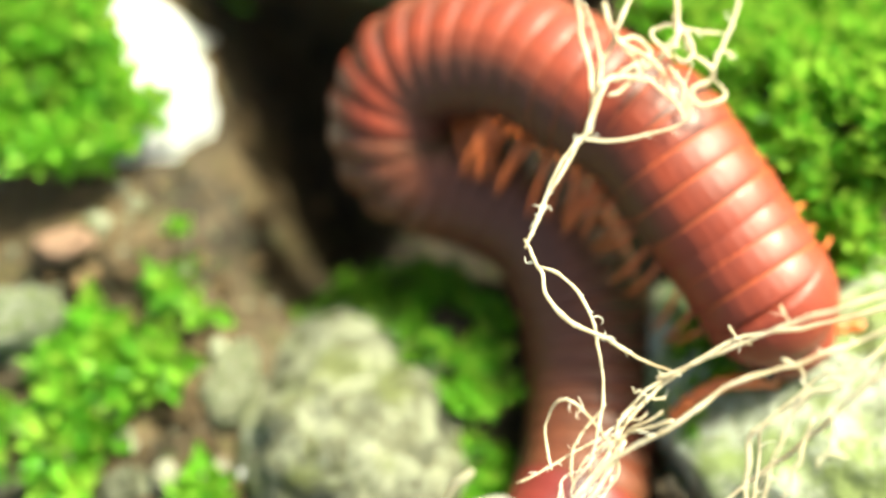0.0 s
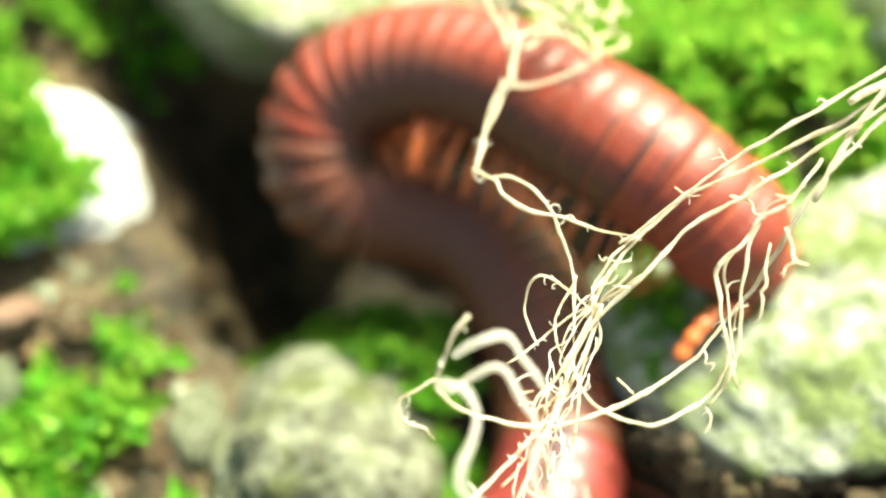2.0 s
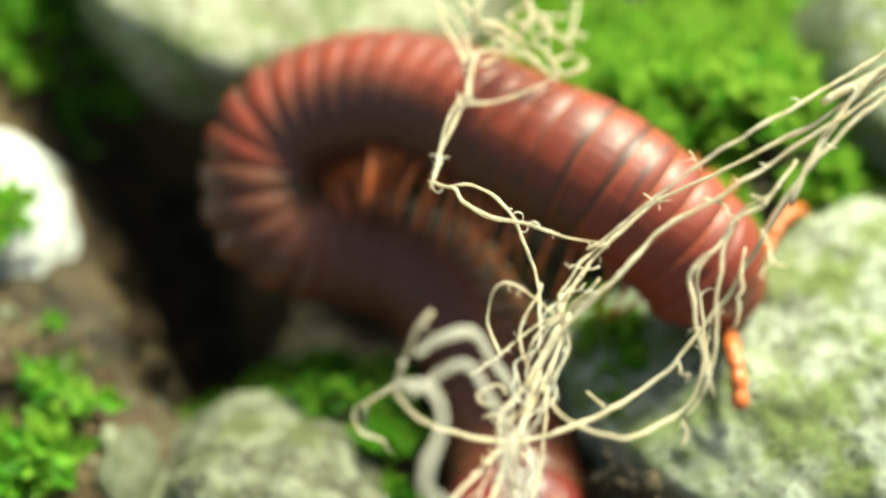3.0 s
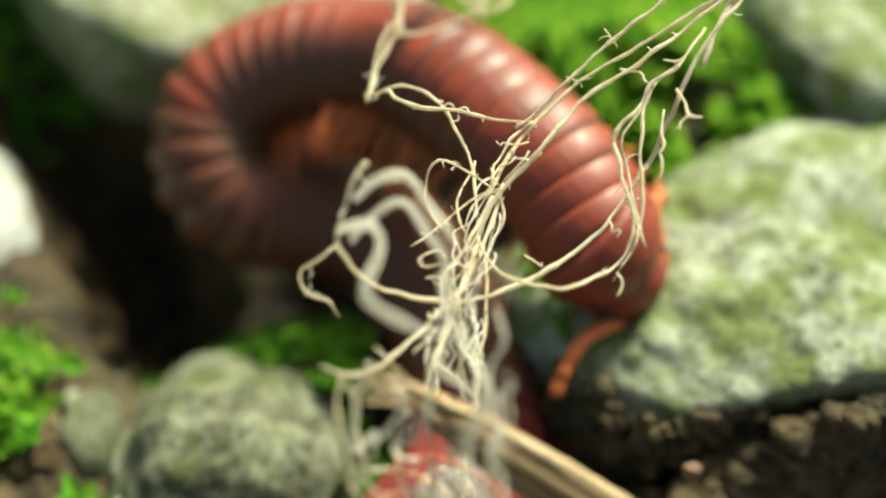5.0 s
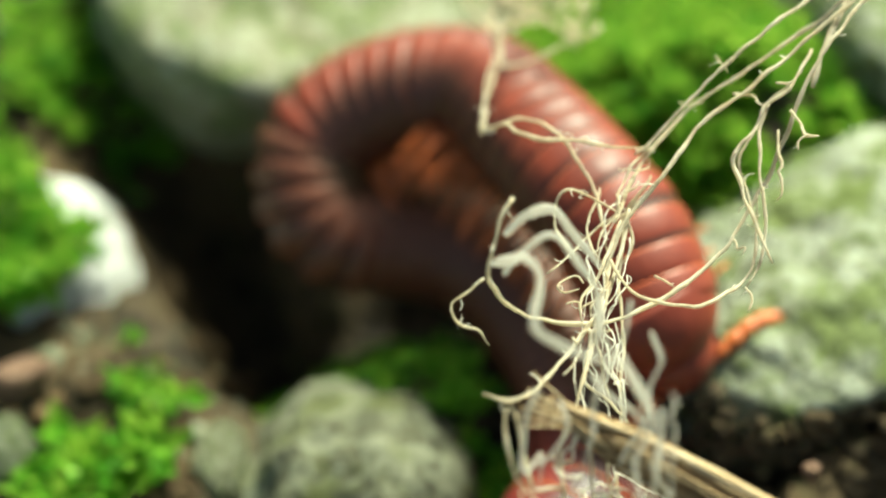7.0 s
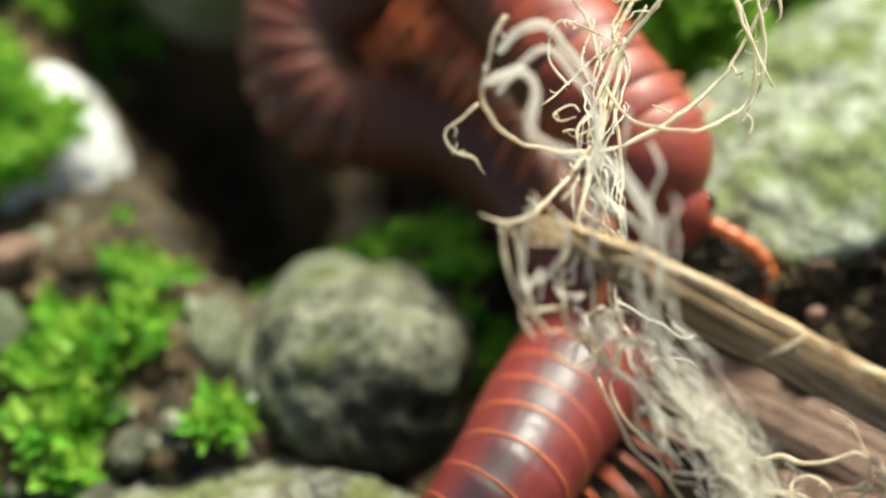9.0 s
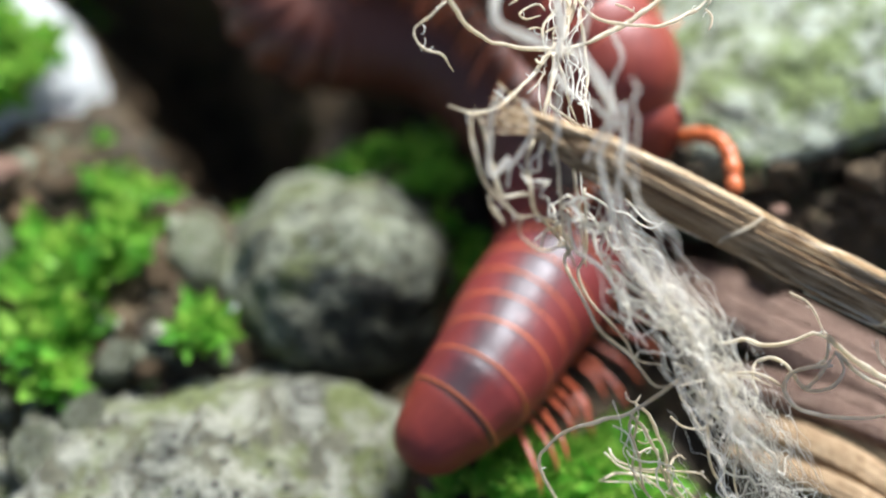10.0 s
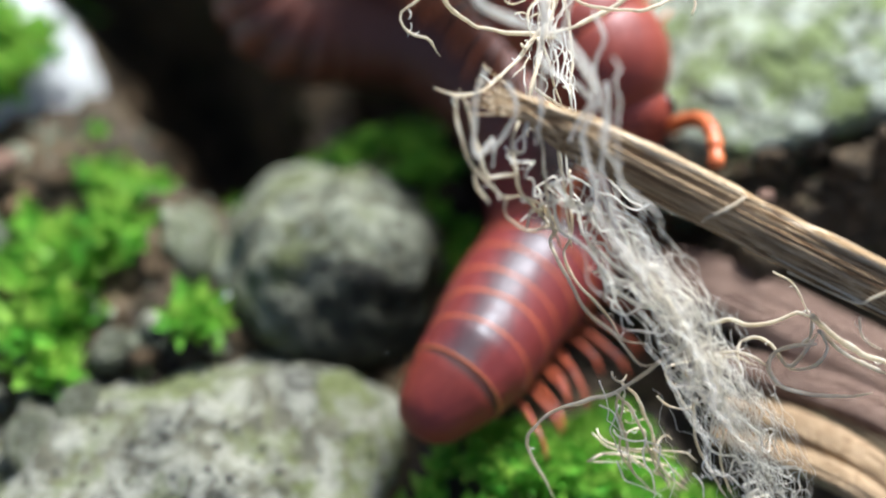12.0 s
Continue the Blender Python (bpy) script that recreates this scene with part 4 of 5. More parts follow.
lay(LOW_PALE, 0.011, (0.25, -0.37, 1.79), (0.19, -0.47, 1.73), (0.11, -0.54, 1.68), (0.08, -0.61, 1.63), (0.05, -0.67, 1.57))
lay(LOW_PALE, 0.011, (0.24, -0.63, 1.69), (0.22, -0.72, 1.63), (0.17, -0.8, 1.57), (0.17, -0.89, 1.5), (0.16, -0.96, 1.44))
lay(LOW_PALE, 0.01, (0.28, -0.45, 1.75), (0.28, -0.53, 1.72), (0.23, -0.58, 1.68), (0.22, -0.68, 1.64), (0.18, -0.75, 1.6))
lay(LOW_PALE, 0.012, (0.19, -0.49, 1.75), (0.21, -0.57, 1.72), (0.22, -0.66, 1.68), (0.15, -0.72, 1.62), (0.15, -0.82, 1.55), (0.15, -0.88, 1.46), (0.22, -0.96, 1.35), (0.33, -1, 1.1))
lay(LOW_PALE, 0.012, (-0.03, -0.49, 1.69), (-0.07, -0.53, 1.65), (-0.09, -0.58, 1.59), (-0.1, -0.63, 1.53), (-0.04, -0.6, 1.53), (-0.06, -0.65, 1.48))
lay(LOW_PALE, 0.012, (0.11, -0.5, 1.71), (0.13, -0.56, 1.69), (0.18, -0.61, 1.68), (0.2, -0.67, 1.66))
lay(LOW_PALE, 0.011, (0.02, -0.52, 1.65), (0.03, -0.58, 1.61), (-0.02, -0.62, 1.56), (-0.07, -0.62, 1.52))
FUZZ_LINE = [(0.14, -0.7, 1.38), (0.19, -0.79, 1.28), (0.22, -0.9, 1.24), (0.3, -1.05, 1.18), (0.34, -1.13, 1.1), (0.37, -1.24, 0.99), (0.43, -1.33, 0.85), (0.49, -1.46, 0.7), (0.52, -1.56, 0.6)]
CURL_LINE = [(0.15, -1.12, 0.92), (0.17, -1.19, 0.84), (0.21, -1.25, 0.74), (0.27, -1.33, 0.62), (0.3, -1.41, 0.55)]
FUZZ_NEAR = [(0.19, -0.6, 1.71), (0.17, -0.7, 1.65), (0.15, -0.83, 1.57), (0.14, -0.92, 1.5), (0.18, -1.01, 1.4), (0.24, -1.14, 1.31), (0.27, -1.26, 1.25), (0.32, -1.35, 1.15), (0.34, -1.45, 1.05), (0.35, -1.58, 0.95)]
TUFT = []
lay(TUFT, 0.011, (0.46, 1.05, 1.06), (0.48, 1.15, 1.09), (0.52, 1.23, 1.08), (0.58, 1.27, 1.04), (0.67, 1.3, 1.03), (0.72, 1.33, 1.07), (0.75, 1.4, 1.07), (0.75, 1.5, 1.06), (0.75, 1.62, 1.03))
lay(TUFT, 0.01, (0.48, 1.19, 1.09), (0.47, 1.29, 1.06), (0.45, 1.39, 1.03), (0.44, 1.5, 1.04), (0.4, 1.6, 1.08))
lay(TUFT, 0.01, (0.47, 1.1, 1.05), (0.5, 1.28, 1.03), (0.54, 1.35, 1.05), (0.56, 1.41, 1.09), (0.6, 1.49, 1.08), (0.66, 1.58, 1.05))
lay(TUFT, 0.01, (0.52, 1.51, 1.03), (0.54, 1.4, 1.06), (0.58, 1.34, 1.09), (0.65, 1.31, 1.07), (0.71, 1.26, 1.04), (0.72, 1.21, 1.04), (0.76, 1.15, 1.04), (0.77, 1.1, 1.06))
lay(TUFT, 0.009, (0.72, 1.28, 1.07), (0.76, 1.22, 1.06), (0.79, 1.16, 1.02), (0.78, 1.12, 1))
lay(TUFT, 0.008, (0.72, 1.3, 1.08), (0.67, 1.39, 1.05), (0.69, 1.42, 1.03), (0.74, 1.42, 1.05), (0.74, 1.34, 1.08), (0.69, 1.35, 1.08))
lay(TUFT, 0.01, (0.75, 1.47, 1.03), (0.76, 1.42, 1.02), (0.79, 1.4, 1.03), (0.8, 1.33, 1.05), (0.77, 1.3, 1.04), (0.74, 1.34, 1.03))
lay(TUFT, 0.01, (0.78, 1.4, 1.01), (0.8, 1.34, 1.03), (0.87, 1.3, 1), (0.87, 1.27, 0.97), (0.8, 1.23, 0.99), (0.82, 1.18, 0.99), (0.87, 1.18, 0.99), (0.91, 1.21, 0.99), (0.88, 1.28, 0.96))
lay(TUFT, 0.009, (0.87, 1.29, 1), (0.9, 1.36, 0.98), (0.95, 1.46, 0.95), (0.98, 1.55, 0.93), (0.95, 1.65, 0.96))
lay(TUFT, 0.007, (0.9, 1.37, 0.97), (0.95, 1.36, 0.94), (0.94, 1.34, 0.94))
lay(TUFT, 0.008, (0.76, 1.44, 1.01), (0.85, 1.42, 0.98), (0.92, 1.42, 0.98))
lay(TUFT, 0.009, (0.49, 1.18, 1.06), (0.5, 1.21, 1.09), (0.57, 1.24, 1.08), (0.65, 1.24, 1.04), (0.71, 1.26, 1.03))
lay(TUFT, 0.009, (0.52, 1.18, 1.09), (0.56, 1.2, 1.07), (0.64, 1.28, 1.03), (0.69, 1.32, 1.04), (0.74, 1.38, 1.06))
lay(TUFT, 0.009, (0.56, 1.37, 1.06), (0.62, 1.39, 1.03), (0.67, 1.33, 1.05), (0.61, 1.28, 1.08), (0.56, 1.26, 1.08))
lay(TUFT, 0.008, (0.58, 1.36, 1.03), (0.61, 1.31, 1.06), (0.63, 1.25, 1.09), (0.68, 1.21, 1.08), (0.78, 1.14, 1.01))
BRANCHES = []
lay(BRANCHES, 0.012, (1.15, 0.35, 1.7), (1.05, 0.26, 1.68), (1, 0.23, 1.67), (0.95, 0.22, 1.65), (0.93, 0.2, 1.64), (0.91, 0.18, 1.62), (0.87, 0.15, 1.61), (0.84, 0.14, 1.59), (0.81, 0.11, 1.57), (0.81, 0.05, 1.56), (0.8, -0, 1.54), (0.8, -0.05, 1.53), (0.8, -0.1, 1.51), (0.8, -0.17, 1.5), (0.81, -0.2, 1.48))
lay(BRANCHES, 0.011, (0.96, 0.23, 1.64), (0.91, 0.17, 1.61), (0.89, 0.11, 1.59), (0.86, 0.03, 1.56), (0.85, -0.03, 1.54), (0.83, -0.1, 1.51), (0.8, -0.16, 1.48), (0.78, -0.19, 1.46), (0.73, -0.23, 1.43))
lay(BRANCHES, 0.008, (0.89, 0.31, 1.62), (0.91, 0.3, 1.62), (0.94, 0.27, 1.63), (0.94, 0.24, 1.63), (0.96, 0.23, 1.64))
lay(BRANCHES, 0.009, (1, 0.17, 1.66), (1, 0.14, 1.66), (1, 0.11, 1.67), (1, 0.07, 1.67), (1.03, 0.05, 1.68))
lay(BRANCHES, 0.007, (1, 0.07, 1.68), (0.97, 0.06, 1.67), (0.95, 0.03, 1.67))
lay(BRANCHES, 0.009, (0.97, 0.16, 1.6), (0.94, 0.09, 1.59), (0.93, 0.04, 1.59), (0.91, 0.03, 1.58), (0.91, 0, 1.57), (0.89, -0.04, 1.57), (0.87, -0.05, 1.56))
lay(BRANCHES, 0.007, (0.76, -0.07, 1.44), (0.76, -0.09, 1.44), (0.75, -0.11, 1.45), (0.77, -0.12, 1.46), (0.75, -0.14, 1.46))
lay(BRANCHES, 0.007, (0.99, 0.27, 1.68), (1.02, 0.25, 1.69), (1.04, 0.25, 1.7))
lay(BRANCHES, 0.007, (0.73, -0.23, 1.43), (0.73, -0.26, 1.43), (0.71, -0.29, 1.42), (0.7, -0.3, 1.42))
lay(BRANCHES, 0.007, (0.51, -0.1, 1.39), (0.52, -0.13, 1.4), (0.54, -0.16, 1.4))
lay(BRANCHES, 0.006, (0.89, 0.45, 1.64), (0.91, 0.42, 1.62), (0.92, 0.4, 1.6))
lay(BRANCHES, 0.006, (0.78, 0.41, 1.5), (0.8, 0.37, 1.52), (0.83, 0.35, 1.55))
lay(BRANCHES, 0.008, (0.64, 0.29, 1.48), (0.6, 0.27, 1.47), (0.56, 0.24, 1.47), (0.54, 0.22, 1.46), (0.51, 0.19, 1.45), (0.49, 0.17, 1.45), (0.47, 0.12, 1.44), (0.44, 0.09, 1.43), (0.39, 0.05, 1.43), (0.36, -0.01, 1.42))
lay(BRANCHES, 0.006, (0.61, 0.22, 1.47), (0.57, 0.22, 1.47), (0.54, 0.24, 1.46), (0.53, 0.23, 1.46), (0.52, 0.25, 1.46))
lay(BRANCHES, 0.006, (0.5, 0.16, 1.46), (0.52, 0.16, 1.46), (0.54, 0.16, 1.47), (0.56, 0.18, 1.47))
lay(BRANCHES, 0.006, (0.48, 0.16, 1.46), (0.48, 0.12, 1.46), (0.49, 0.1, 1.45))
lay(BRANCHES, 0.009, (0.45, 0.21, 1.44), (0.44, 0.19, 1.44), (0.41, 0.16, 1.43), (0.38, 0.12, 1.43), (0.36, 0.08, 1.43), (0.35, 0.02, 1.42), (0.36, -0.03, 1.42))
lay(BRANCHES, 0.011, (0.5, 0.1, 1.45), (0.46, 0.03, 1.44), (0.42, -0.03, 1.43), (0.38, -0.09, 1.42), (0.34, -0.14, 1.42), (0.3, -0.19, 1.41), (0.27, -0.21, 1.4))
lay(BRANCHES, 0.01, (0.46, 0.07, 1.45), (0.4, -0, 1.44), (0.36, -0.04, 1.44), (0.33, -0.08, 1.43), (0.29, -0.11, 1.42), (0.26, -0.14, 1.42), (0.24, -0.2, 1.41))
lay(BRANCHES, 0.007, (0.28, -0.09, 1.43), (0.27, -0.06, 1.43), (0.24, -0.06, 1.43), (0.21, -0.08, 1.44), (0.22, -0.11, 1.44), (0.26, -0.11, 1.44))
lay(BRANCHES, 0.007, (0.21, -0.15, 1.44), (0.24, -0.14, 1.43), (0.26, -0.14, 1.42))
lay(BRANCHES, 0.006, (0.25, -0.16, 1.42), (0.27, -0.15, 1.42), (0.3, -0.15, 1.43))
lay(BRANCHES, 0.009, (0.25, -0.22, 1.41), (0.24, -0.27, 1.39), (0.22, -0.31, 1.38), (0.2, -0.34, 1.36), (0.21, -0.37, 1.35), (0.24, -0.4, 1.33), (0.26, -0.45, 1.32), (0.29, -0.49, 1.3))
lay(BRANCHES, 0.008, (0.26, -0.23, 1.41), (0.26, -0.28, 1.39), (0.26, -0.32, 1.37), (0.26, -0.37, 1.34), (0.26, -0.41, 1.32))
lay(BRANCHES, 0.008, (0.26, -0.23, 1.41), (0.22, -0.3, 1.4), (0.2, -0.34, 1.4), (0.17, -0.38, 1.39), (0.14, -0.43, 1.38))
lay(BRANCHES, 0.007, (0.19, -0.25, 1.43), (0.19, -0.27, 1.43), (0.22, -0.24, 1.42), (0.25, -0.23, 1.42))
lay(BRANCHES, 0.007, (0.26, -0.24, 1.41), (0.28, -0.23, 1.41), (0.29, -0.25, 1.42), (0.31, -0.25, 1.42))
lay(BRANCHES, 0.006, (0.12, -0.36, 1.44), (0.16, -0.33, 1.43), (0.21, -0.29, 1.42))
lay(BRANCHES, 0.009, (0.48, 0.05, 1.45), (0.48, 0.02, 1.43), (0.45, -0.02, 1.41), (0.43, -0.04, 1.39))
lay(BRANCHES, 0.008, (0.35, -0.06, 1.43), (0.35, -0.1, 1.42), (0.32, -0.13, 1.42), (0.29, -0.15, 1.41), (0.27, -0.19, 1.4))
lay(BRANCHES, 0.008, (0.38, -0.09, 1.42), (0.35, -0.13, 1.41), (0.32, -0.15, 1.39), (0.3, -0.19, 1.38), (0.29, -0.23, 1.36))
TOP_STRANDS = []
lay(TOP_STRANDS, 0.024, (1.24, 0.48, 1.76), (1.31, 0.5, 1.78), (1.38, 0.52, 1.8), (1.46, 0.54, 1.83), (1.59, 0.61, 1.86), (1.79, 0.71, 1.9))
lay(TOP_STRANDS, 0.02, (1.1, 0.24, 1.66), (1.16, 0.31, 1.7), (1.26, 0.42, 1.74), (1.37, 0.51, 1.8), (1.46, 0.54, 1.83))
PALE_STRANDS = []
lay(PALE_STRANDS, 0.018, (0.03, -0.07, 1.75), (0.09, -0.06, 1.8), (0.16, -0.05, 1.78), (0.2, -0.11, 1.74), (0.26, -0.2, 1.68))
lay(PALE_STRANDS, 0.02, (-0.02, -0.12, 1.7), (0.03, -0.19, 1.8), (0.04, -0.28, 1.84), (-0.02, -0.38, 1.88), (-0.03, -0.44, 1.87), (0.04, -0.5, 1.86), (0.14, -0.55, 1.82))
lay(PALE_STRANDS, 0.018, (0, -0.15, 1.68), (0.06, -0.14, 1.76), (0.12, -0.14, 1.8), (0.17, -0.22, 1.78), (0.2, -0.32, 1.7), (0.16, -0.42, 1.6))


def wander(path, amp, scale, seed):
    p = np.asarray(path, float)
    return p + amp * np.stack([fractal(p * scale + 31 * k, 2, seed + k) for k in range(3)], 1)


HAIRS = []


def strand_mesh(name, pts, radius, seed, material, sides=8, hairs=5, wobble=0.006):
    """A root with an uneven thickness and small knots; its side hairs are kept for one joined part."""
    rng = np.random.default_rng(seed)
    length = np.linalg.norm(np.diff(np.asarray(pts), axis=0), axis=1).sum()
    n = max(14, int(length / 0.018))
    path = wander(spline(pts, n), wobble, 14, seed)
    r = radius * (1 + 0.3 * lattice(path * 16, seed) + 0.4 * np.maximum(lattice(path * 40, seed + 3), 0))
    r = r * np.interp(np.linspace(0, 1, n), [0, 0.05, 0.8, 1], [0.75, 1, 0.95, 0.35])
    for _ in range(hairs):
        k = rng.integers(2, n - 2)
        d, e = rng.normal(0, 1, (2, 3))
        d /= np.linalg.norm(d)
        e -= d * (d @ e)
        e /= np.linalg.norm(e)
        ln, hook = rng.uniform(0.015, 0.06), rng.uniform(1.0, 4.5)
        u = np.linspace(0, 1, 11)[:, None]
        HAIRS.append(tube(path[k] + ln * (np.sin(hook * u) / hook * d + (1 - np.cos(hook * u)) / hook * e), radius * np.linspace(0.5, 0.22, 11), 5))
    return mesh_of(name, *tube(path, r, sides), material)


def rootlet_net(line, knots, spread, radius, seed, reach=3):
    """Fine rootlets that join scattered knots along a line into a loose net."""
    rng = np.random.default_rng(seed)
    base = spline(line, 200)
    at_line = np.sort(rng.uniform(0, 199, knots))
    node = base[at_line.astype(int)] + rng.normal(0, 1, (knots, 3)) * spread
    out = []
    for k in range(knots):
        ahead = node[k + 1 : k + 9]
        if not len(ahead):
            break
        for j in np.argsort(np.linalg.norm(ahead - node[k], axis=1))[: rng.integers(1, reach + 1)]:
            a, b = node[k], ahead[j]
            span = np.linalg.norm(b - a)
            mid = [a + (b - a) * f + rng.normal(0, 0.13 * span, 3) for f in (0.3, 0.7)]
            p = wander(spline([a, *mid, b], 18), 0.007, 9, seed + k)
            out.append(tube(p, radius * rng.uniform(0.5, 1.4) * (1 + 0.3 * lattice(p * 40, seed)), 5))
    return out


def fine_hairs(line, count, spread, radius, seed, curl=0.05):
    """Fine rootlets that run along a line, wander about it and end at random."""
    rng = np.random.default_rng(seed)
    base = spline(line, 300)
    out = []
    for _ in range(count):
        a = rng.integers(0, 230)
        b = min(299, a + rng.integers(60, 170))
        q = base[a : b : max(1, (b - a) // 26)]
        off = rng.normal(0, spread, 3) * (0.6 + 0.8 * a / 300)
        p = q + off + curl * np.stack([fractal(q * 6 + rng.uniform(0, 99), 3, seed + k) for k in range(3)], 1)
        out.append(tube(p, radius * rng.uniform(0.5, 1.2) * np.linspace(1, 0.5, len(p)), 5))
    return out


def build_roots():
    tangle = thing("root_tangle", None, "tangle of dry pale straw-coloured rootlets hanging above the millipede", "roots", at(0.3, 0, 1.4))
    back = tangle.matrix_world.inverted()
    k = 100
    for group, mat, thin, hairs, label in ((STRANDS + TOP_STRANDS, ROOT, 0.44, 5, ""), (TUFT, ROOT, 0.7, 2, ""), (BRANCHES, ROOT, 0.48, 1, ""), (LOW_STRANDS, ROOT, 0.42, 1, ""), (PALE_STRANDS + LOW_PALE, ROOT_PALE, 0.54, 0, "thick whitish translucent root")):
        for r, pts in group:
            piece("root", strand_mesh("root", pts, r * thin, k, mat, hairs=hairs), tangle, back, label)
            k += 1
    rng = np.random.default_rng(12)
    line = spline(FUZZ_LINE, 60)
    for j in range(7):
        a = rng.integers(0, 34)
        q = line[a : a + rng.integers(14, 26) : 3] + rng.normal(0, 0.04, 3)
        q = q + 0.05 * np.stack([lattice(q * 7 + rng.uniform(0, 50), 40 + i) for i in range(3)], 1)
        piece("root", strand_mesh("root", q, rng.uniform(0.0035, 0.006), k, ROOT_WHITE, hairs=5, wobble=0.016), tangle, back)
        k += 1
    line = spline(FUZZ_NEAR, 60)
    for j in range(11):
        a = rng.integers(0, 44)
        q = line[a : a + rng.integers(14, 26) : 3] + rng.normal(0, 0.05, 3)
        q = q + 0.075 * np.stack([lattice(q * 7 + rng.uniform(0, 50), 60 + i) for i in range(3)], 1)
        piece("root", strand_mesh("root", q, rng.uniform(0.002, 0.0038), k, ROOT_PALE, hairs=1, wobble=0.016), tangle, back, "whitish translucent root")
        k += 1
    HAIRS.extend(fine_hairs(CURL_LINE, 9, 0.05, 0.0032, 9, 0.07))
    HAIRS.extend(rootlet_net([(x - 0.025, y, z) for x, y, z in FUZZ_LINE], 46, 0.04, 0.003, 5, 2))
    HAIRS.extend(rootlet_net(FUZZ_LINE[3:6], 40, 0.035, 0.0032, 15, 2))
    HAIRS.extend(rootlet_net([p for r, b in LOW_STRANDS[:1] for p in b] + FUZZ_LINE[:3], 26, 0.03, 0.003, 25, 2))
    HAIRS.extend(rootlet_net([(x + 0.05, y, z + 0.04) for x, y, z in FUZZ_LINE[2:]], 50, 0.05, 0.0016, 6, 2))
    HAIRS.extend(fine_hairs([(x + 0.04, y, z + 0.03) for x, y, z in FUZZ_LINE], 230, 0.05, 0.0011, 16, 0.05))
    HAIRS.extend(fine_hairs([(0.62, 0.2, 1.5), (0.5, 0.1, 1.42), (0.4, -0.02, 1.4), (0.3, -0.18, 1.41), (0.24, -0.32, 1.38), (0.2, -0.48, 1.33)], 12, 0.024, 0.004, 7, 0.06))
    HAIRS.extend(fine_hairs([(0.3, -0.15, 1.4), (0.27, -0.35, 1.36), (0.24, -0.52, 1.3), (0.26, -0.66, 1.2), (0.36, -0.74, 1.15), (0.46, -0.8, 1.1)], 12, 0.03, 0.0038, 8, 0.07))
    tagged(piece("root_hair", mesh_of("root_hair", *joined(HAIRS), ROOT_WHITE), tangle, back, "fine curling white root hairs"), kind="stuff")
    return tangle


# ---- stalk ----
STALK_FROM, STALK_ALONG = np.array([0.02, -0.465, 1.54]), np.array([0.734, -0.612, -0.295])


def build_stalk():
    """A split dry stalk: a flat grooved strip whose end frays to a point."""
    n, sides = 120, 150
    v, f = [], []
    for k in range(n):
        s = 3.9 * k / (n - 1)
        w = 0.062 * min(1, 0.32 + s / 0.4) * (1 + 0.12 * s / 2)
        th = 0.036 * min(1, 0.25 + s / 0.4)
        for j in range(sides):
            a = 2 * math.pi * j / sides
            g = 1 + 0.06 * math.cos(23 * a + 0.9 * math.sin(2.0 * s)) + 0.05 * math.cos(37 * a + s) + 0.05 * math.sin(5 * a)
            v.append((w * math.cos(a) * g, s, th * math.sin(a) * g + 0.012 * math.sin(3 * s)))
        if k:
            for j in range(sides):
                b, c = (k - 1) * sides, k * sides
                f.append((b + j, b + (j + 1) % sides, c + (j + 1) % sides, c + j))
    f += [tuple(range(sides - 1, -1, -1)), tuple(range((n - 1) * sides, n * sides))]
    m = frame_of(STALK_FROM, STALK_ALONG) @ pose(0, 0, 0, 0, 47, 0)
    stalk = thing("stalk", mesh_of("stalk", v, f, STALK), "split dry brown plant stalk with fibrous grooves and a frayed tip", "stalk", m)
    # Torn tan edge, coloured paler to put in the light along it.
    y = np.linspace(0.05, 3.85, 90)
    edge = np.stack([-0.054 * np.minimum(1, 0.32 + y / 0.4) * (1 + 0.06 * y) + 0.004 * np.sin(9 * y), y, 0.018 + 0.006 * np.sin(5 * y)], 1)
    ev, ef = tube(edge, 0.018 * np.minimum(1, 0.3 + y) * (1 + 0.3 * np.sin(17 * y) * np.sin(5.3 * y)), 8)
    piece("lit_edge", mesh_of("lit_edge", ev, ef, STRAW), stalk, None, "torn tan edge with the light along it painted in")
    rng = np.random.default_rng(4)
    for k in range(22):
        a = rng.uniform(0.15, 1.8)
        b = a + rng.uniform(0.5, 1.4)
        y = np.linspace(a, b, 30)
        x = 0.054 + rng.uniform(-0.03, 0.016) + 0.02 * np.sin(3 * y + k) * np.linspace(0.3, 1, 30)
        z = rng.uniform(-0.035, 0.015) + 0.012 * np.sin(5 * y + 2 * k)
        fv, ff = tube(np.stack([x, y, z + 0 * y], 1), 0.004 * rng.uniform(0.7, 1.4), 5)
        piece("fibre", mesh_of("fibre", fv, ff, ROOT), stalk)

    for k in range(12):
        a = rng.uniform(-0.03, 0.03)
        y = np.linspace(0.22, -rng.uniform(0.0, 0.07), 14)
        bend = rng.normal(0, 0.03, 2)
        u = np.linspace(0, 1, 14) ** 2
        fv, ff = tube(np.stack([0.6 * a + bend[0] * u, y, 0.02 + 0.3 * a + bend[1] * u], 1), np.linspace(0.006, 0.0022, 14), 5)
        piece("fibre", mesh_of("fibre", fv, ff, STRAW), stalk, None, "frayed straw fibre at the torn tip")
    for y, reach in ((0.72, 0.09), (1.22, 0.08), (1.75, 0.1)):
        fv, ff = tube(spline([(-0.06, y, 0.03), (-0.02, y - 0.3 * reach, 0.05), (0.03, y - 0.7 * reach, 0.045), (0.065, y - reach, 0.015), (0.075, y - 3.5 * reach, 0.0)], 24), 0.0045, 6)
        piece("fibre", mesh_of("fibre", fv, ff, ROOT), stalk, None, "thin tan fibre lying across the stalk")


